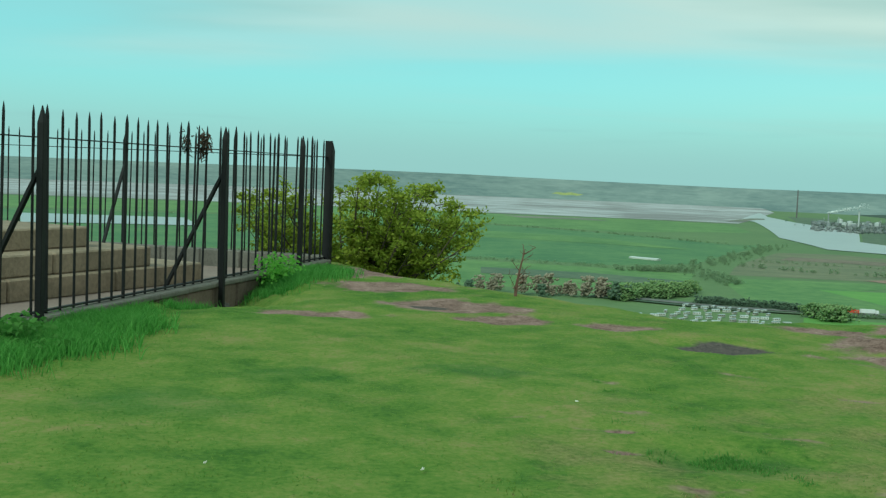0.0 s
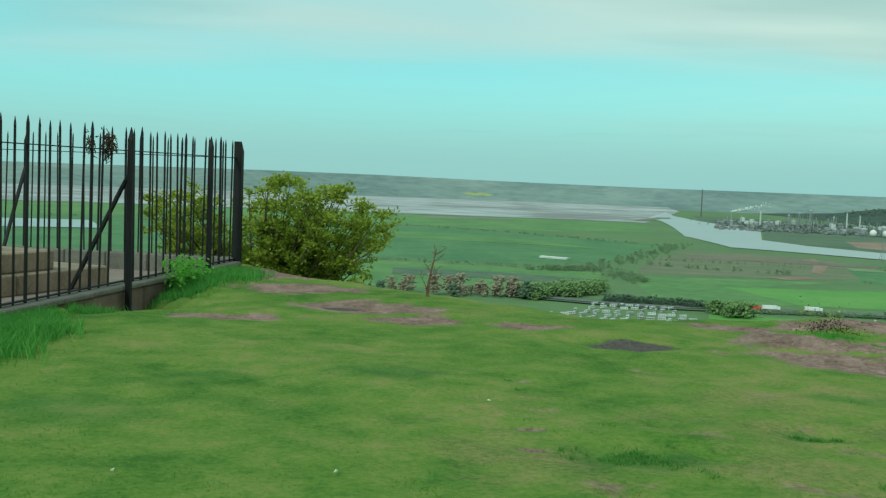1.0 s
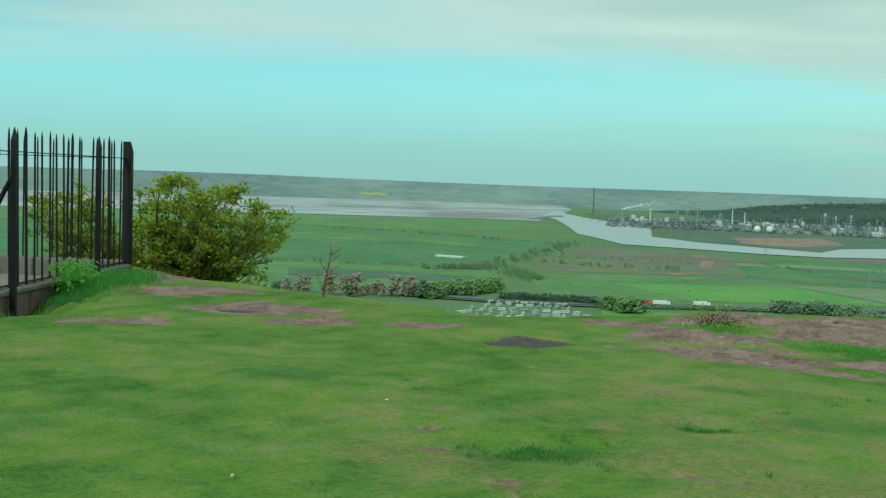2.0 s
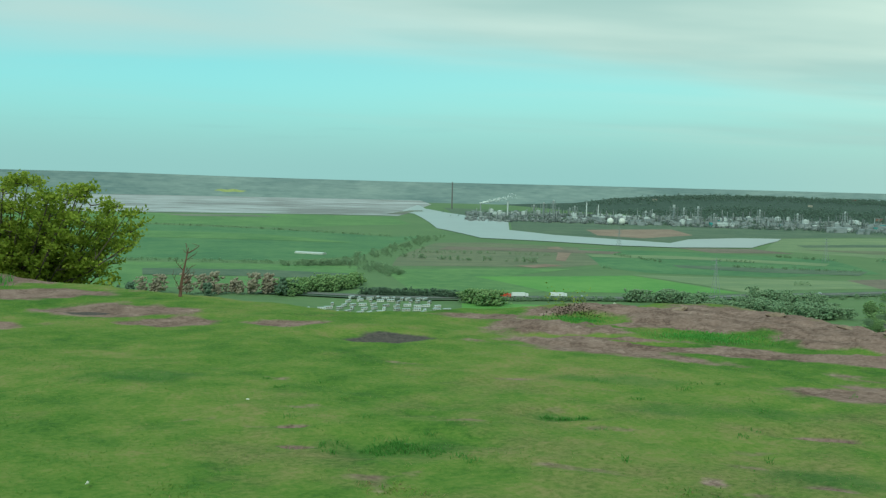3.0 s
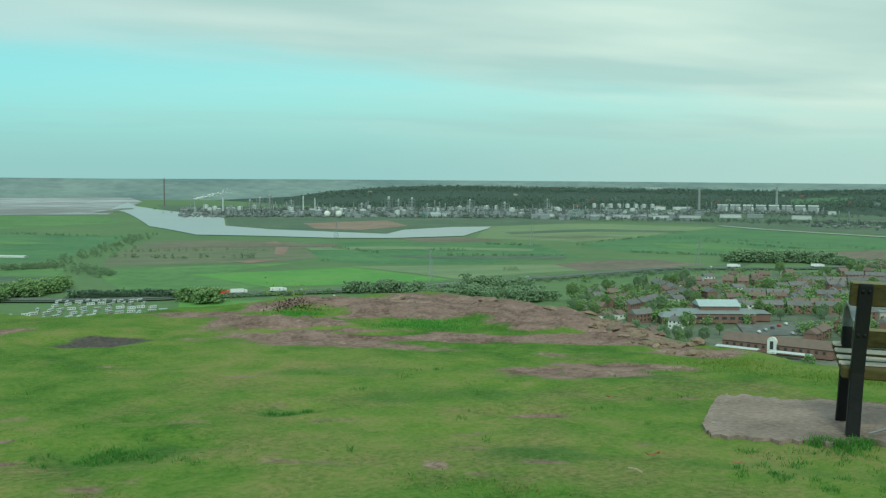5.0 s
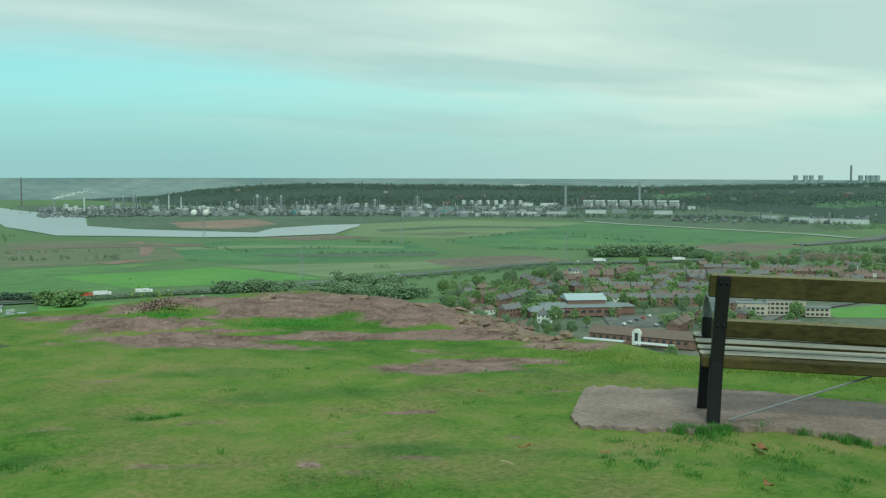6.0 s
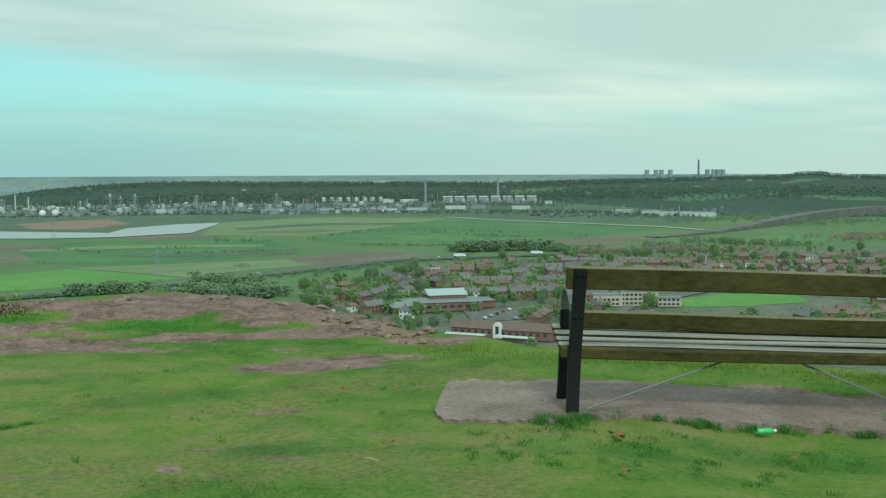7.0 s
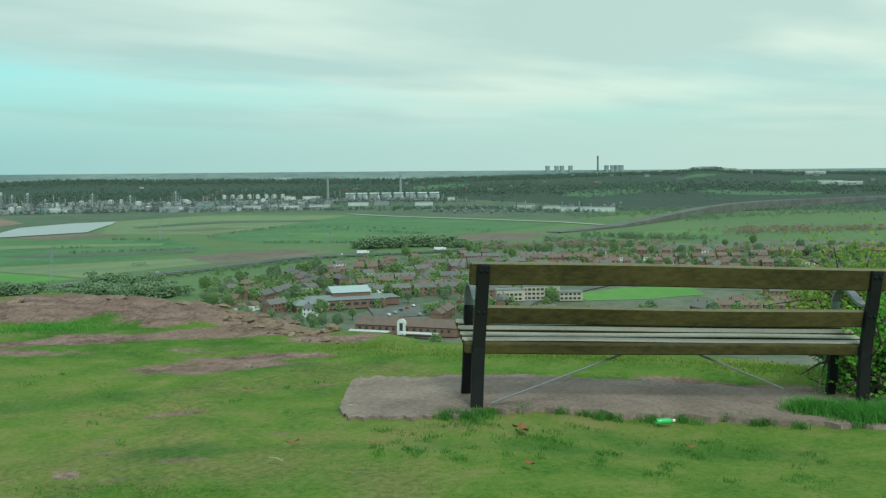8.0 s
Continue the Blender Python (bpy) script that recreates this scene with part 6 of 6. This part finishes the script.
stack(17.66, 3600, 86, 2.4, "tall thin dark chimney by the estuary", plaster("dark_shaft", (0.10, 0.09, 0.09), (0.16, 0.15, 0.15)))
for b in (44.85, 48.60):
    root = stack(b, 3330, 70, 4.2, "pale grey power station chimney", STEEL)
stack(20.55, 2900, 42, 2.4, "white thin chimney in the works", CLADDING)
stack(24.6, 3050, 42, 2.0, "pale thin chimney in the works", CLADDING)
stack(25.2, 3050, 36, 2.0, "pale thin chimney in the works", CLADDING)
for b in (25.83, 26.42):
    ball = tagged(new("gas_sphere"), "white spherical gas tank on legs", "tank", "gas spheres")
    ball.location = on_land(b, 2545)
    bm = bmesh.new()
    bmesh.ops.create_uvsphere(bm, u_segments=20, v_segments=12, radius=7.6, matrix=Matrix.Translation((0, 0, 8.6)))
    part("sphere", bm, RENDERED, ball, smooth=True)
    for k in range(6):
        a = k * math.tau / 6
        bm = bmesh.new()
        tube(bm, [(6.2 * math.cos(a), 6.2 * math.sin(a), 0), (6.6 * math.cos(a), 6.6 * math.sin(a), 8)], 0.35, 5)
        part("leg", bm, STEEL, ball)


def tank(b, r, radius, tall, material, label):
    root = tagged(new("storage_tank"), label, "tank", "storage tanks of the works")
    root.location = on_land(b, r)
    bm = bmesh.new()
    bmesh.ops.create_cone(bm, cap_ends=True, segments=18, radius1=radius, radius2=radius, depth=tall, matrix=Matrix.Translation((0, 0, tall / 2)))
    part("shell", bm, material, root)
    bm = bmesh.new()
    bmesh.ops.create_cone(bm, cap_ends=True, segments=18, radius1=radius * 1.02, radius2=radius * 0.1, depth=radius * 0.25, matrix=Matrix.Translation((0, 0, tall + radius * 0.125)))
    part("roof", bm, CLADDING, root)


def shed(b, r, long, deep, tall, material, label, turn=0.0, roof=None):
    root = tagged(new("works_building"), label, "building", "buildings of the works")
    p = on_land(b, r)
    root.matrix_world = Matrix.Translation(p) @ Matrix.Rotation(radians(-b + turn), 4, "Z")
    part("wall", box(bmesh.new(), (long, deep, tall + 1), Matrix.Translation((0, 0, tall / 2 - 0.5))), material, root)
    ob = part("roof", prism(bmesh.new(), long, deep, 0, max(1.0, tall * 0.16), 0.4), roof or GREYDARK, root)
    ob.location = (0, 0, tall)


def frame_tower(b, r, tall, wide, label):
    """An open steel process frame with floors and vessels."""
    root = tagged(new("process_tower"), label, "tower", "process towers of the works")
    root.matrix_world = Matrix.Translation(on_land(b, r)) @ Matrix.Rotation(radians(20), 4, "Z")
    for sx in (-1, 1):
        for sy in (-1, 1):
            part("leg", box(bmesh.new(), (0.9, 0.9, tall), Matrix.Translation((sx * wide / 2, sy * wide / 2, tall / 2))), STEEL, root)
    for k in range(1, int(tall / 7) + 1):
        part("deck", box(bmesh.new(), (wide + 1, wide + 1, 0.8), Matrix.Translation((0, 0, k * 7))), STEEL, root)
    bm = bmesh.new()
    tube(bm, [(0, 0, 0), (0, 0, tall * 1.08)], wide * 0.24, 10)
    part("vessel", bm, CLADDING, root)


rnd = random.Random(55)
for k in range(150):
    b = rnd.uniform(18.6, 45)
    r = rnd.uniform(2560, 3250) if b < 34 else rnd.uniform(2480, 2950)
    shed(b, r, rnd.uniform(6, 26), rnd.uniform(6, 16), rnd.uniform(3, 10), rnd.choice((STEEL, STEEL, CLADDING, CLADDING, GREYDARK, STEEL, TEAL if b > 28 and k % 2 else STEEL)), "plain industrial shed in the chemical works", rnd.uniform(-25, 25))
for k in range(44):
    b = rnd.uniform(19, 43)
    tank(b, rnd.uniform(2600, 3150), rnd.uniform(4, 9), rnd.uniform(8, 15), rnd.choice((CLADDING, CLADDING, STEEL)), "round storage tank in the chemical works")
for b, r, tall, wide in ((22.4, 3000, 36, 12), (22.9, 3000, 42, 9), (21.9, 2980, 30, 10), (29.0, 2900, 40, 14), (29.5, 2900, 34, 10), (30.2, 2880, 38, 11), (31.0, 2860, 24, 9), (33.2, 2800, 36, 8), (35.0, 2800, 30, 10), (37.2, 2800, 38, 8), (40.3, 2700, 28, 7), (24.0, 2950, 30, 9), (27.6, 2900, 24, 10)):
    frame_tower(b, r, tall, wide, "open steel process tower with a pale vessel")
g = np.random.default_rng(70)
n = 3300
bb = np.concatenate([g.uniform(18.4, 44.5, 2700), g.uniform(44, 51, 400), g.uniform(50, 60, 200)])
rr = np.concatenate([g.uniform(2560, 3250, 2700), g.uniform(3050, 3330, 400), g.uniform(2250, 2600, 200)])
cx, cy = np.sin(np.radians(bb)) * rr, np.cos(np.radians(bb)) * rr
cz = np.maximum(land(cx, cy)[0], PLAIN)
half = np.stack([g.uniform(0.8, 4.5, n), g.uniform(0.8, 4, n), g.uniform(1.0, 3.2, n)], -1)
slim = g.uniform(0, 1, n) > 0.93
half[slim] = np.stack([g.uniform(0.5, 1.1, slim.sum()), g.uniform(0.5, 1.1, slim.sum()), g.uniform(5, 14, slim.sum())], -1)
cube = np.array([(x, y, z) for x in (-1, 1) for y in (-1, 1) for z in (0, 2)], float)
v = (cube[None] * half[:, None] + np.stack([cx, cy, cz], -1)[:, None]).reshape(-1, 3)
sides = np.array([(0, 1, 3, 2), (4, 6, 7, 5), (0, 4, 5, 1), (2, 3, 7, 6), (1, 5, 7, 3), (0, 2, 6, 4)])
me = raw_mesh("plant_clutter", v, (sides[None] + np.arange(n)[:, None, None] * 8).reshape(-1, 4), 4)
me.materials.append(leafy("works_plant", (0.17, 0.19, 0.195), (0.50, 0.52, 0.52), 0.8))
tagged(new("plant_clutter", me), "small grey and white plant units across the works", "plant", kind="stuff")
for b in np.arange(39.6, 42.6, 0.42):
    tank(float(b), 3480, 6.5, 12, CLADDING, "white storage tank in a row on the rising ground")
for b, long in ((42.9, 34), (44.0, 52), (31.6, 38), (37.0, 30)):
    shed(b, 3350 if b > 40 else 2600, long, 14, 8, CLADDING, "long white industrial shed", 0, CLADDING)
for k in range(8):
    b = 46.0 + k * 0.62
    shed(b, 3330, 28, 16, 16, STEEL, "grey power station unit with louvred sides", 0, CLADDING)
    tank(b + 0.2, 3300, 4, 11, CLADDING, "pale cooling unit beside the power station")
for b, r, long in ((46.4, 2740, 50), (47.6, 2760, 38), (49.8, 2700, 44), (41.0, 2600, 40), (43.0, 2590, 34), (44.4, 2600, 48), (42.2, 2640, 30), (51.2, 3100, 20), (56.4, 2350, 40), (57.6, 2300, 60), (59, 2280, 50), (55, 2420, 44)):
    shed(b, r, long, 18, 8, rnd.choice((CLADDING, CLADDING, STEEL)), "pale flat industrial shed by the canal", rnd.uniform(-12, 12), STEEL)
for k in range(34):
    b, r = rnd.uniform(27, 73), rnd.uniform(3450, 4550)
    shed(b, r, rnd.uniform(8, 20), 8, rnd.uniform(5, 8), rnd.choice((BUFF, STEEL, GREYDARK, BRICK)), "distant building among woods on the ridge", rnd.uniform(-30, 30), SLATE)
for b, r in ((64.2, 4480), (65.2, 4460), (66.0, 4470), (70.1, 3500), (71, 3480), (69.4, 4200), (42.6, 4500)):
    shed(b, r, 70, 18, 9, CLADDING, "long white distant warehouse on the ridge", 0, CLADDING)


def cooling_tower(b):
    root = tagged(new("cooling_tower"), "hazy grey concrete cooling tower of a distant power station", "cooling tower", "cooling towers")
    root.location = at(b, 4900, -50)
    bm = bmesh.new()
    tall = 49.0
    rings = []
    for k in range(11):
        f = k / 10
        rad = 12.2 * math.sqrt(0.62 + 0.95 * (f - 0.72) ** 2)
        rings.append([bm.verts.new((rad * math.cos(a), rad * math.sin(a), f * tall)) for a in [j * math.tau / 20 for j in range(20)]])
    for a, c in zip(rings, rings[1:]):
        for j in range(20):
            bm.faces.new((a[j], a[(j + 1) % 20], c[(j + 1) % 20], c[j]))
    part("shell", bm, HAZECON, root, smooth=True)


# towers and far chimney carry the haze in their blue-grey colours
HAZECON = plaster("hazed_concrete", (0.22, 0.27, 0.27), (0.27, 0.32, 0.32), 8)
for b in (56.2, 56.66, 56.93, 57.37, 59.2, 59.5, 59.72, 59.96):
    cooling_tower(b)
far_stack = tagged(new("chimney"), "tall hazy chimney of a distant power station", "chimney")
far_stack.location = at(58.76, 4890, -50)
bm = bmesh.new()
tube(bm, [(0, 0, 0), (0, 0, 91)], [4.6, 3.8], 12)
part("shaft", bm, plaster("hazed_shaft", (0.14, 0.17, 0.175), (0.18, 0.21, 0.215), 8), far_stack)

# white steam drifting from the works
STEAM = surface("white_steam", (0.72, 0.74, 0.74), (0.84, 0.86, 0.86), 14, 3, bump=0.2)
steam = tagged(new("steam_plume"), "thin white steam drifting from a works chimney", "steam", kind="stuff")
g = np.random.default_rng(7)
u = g.uniform(0, 1, 240) ** 1.4
base = on_land(19.15, 3300)
way = at(20.9, 3300) - at(19.15, 3300)
pts = np.stack([base.x + way.x * u + g.normal(0, 3, 240) * (0.4 + u), base.y + way.y * u + g.normal(0, 6, 240) * (0.4 + u), base.z + 26 + 26 * u + g.normal(0, 2.2, 240) * (0.5 + u)], -1)
ob = new("vapour", clumps("vapour", pts, g.uniform(1.2, 3.0, 240) * (1 - 0.5 * u), STEAM, 7, 0.6))
ob.parent = steam
stack(19.15, 3300, 27, 2.2, "short works chimney giving off steam", STEEL)


# ---- masts ----
def pylon(b, r, tall):
    root = tagged(new("pylon"), "faint grey lattice electricity pylon on the plain", "pylon", "pylons")
    root.location = at(b, r, PLAIN)
    bm = bmesh.new()
    for sx in (-1, 1):
        for sy in (-1, 1):
            tube(bm, [(sx * 3, sy * 3, 0), (sx * 0.9, sy * 0.9, tall * 0.6), (0, 0, tall)], [0.20, 0.16, 0.1], 4)
    for k in range(1, 9):
        z = tall * k / 10
        w = 3 * (1 - z / tall)
        tube(bm, [(-w, -w, z), (w, w, z + 2)], 0.12, 4)
        tube(bm, [(w, -w, z), (-w, w, z + 2)], 0.12, 4)
    part("lattice", bm, STEEL, root)
    for z in (0.66, 0.78, 0.90):
        bm = bmesh.new()
        tube(bm, [(-5, 0, tall * z), (0, 0, tall * z + 0.8), (5, 0, tall * z)], 0.18, 4)
        part("arm", bm, STEEL, root)


for b, r in ((26.3, 1650), (44.9, 1190), (56.6, 1130), (31.2, 1000), (36.4, 1500)):
    pylon(b, r, 32)
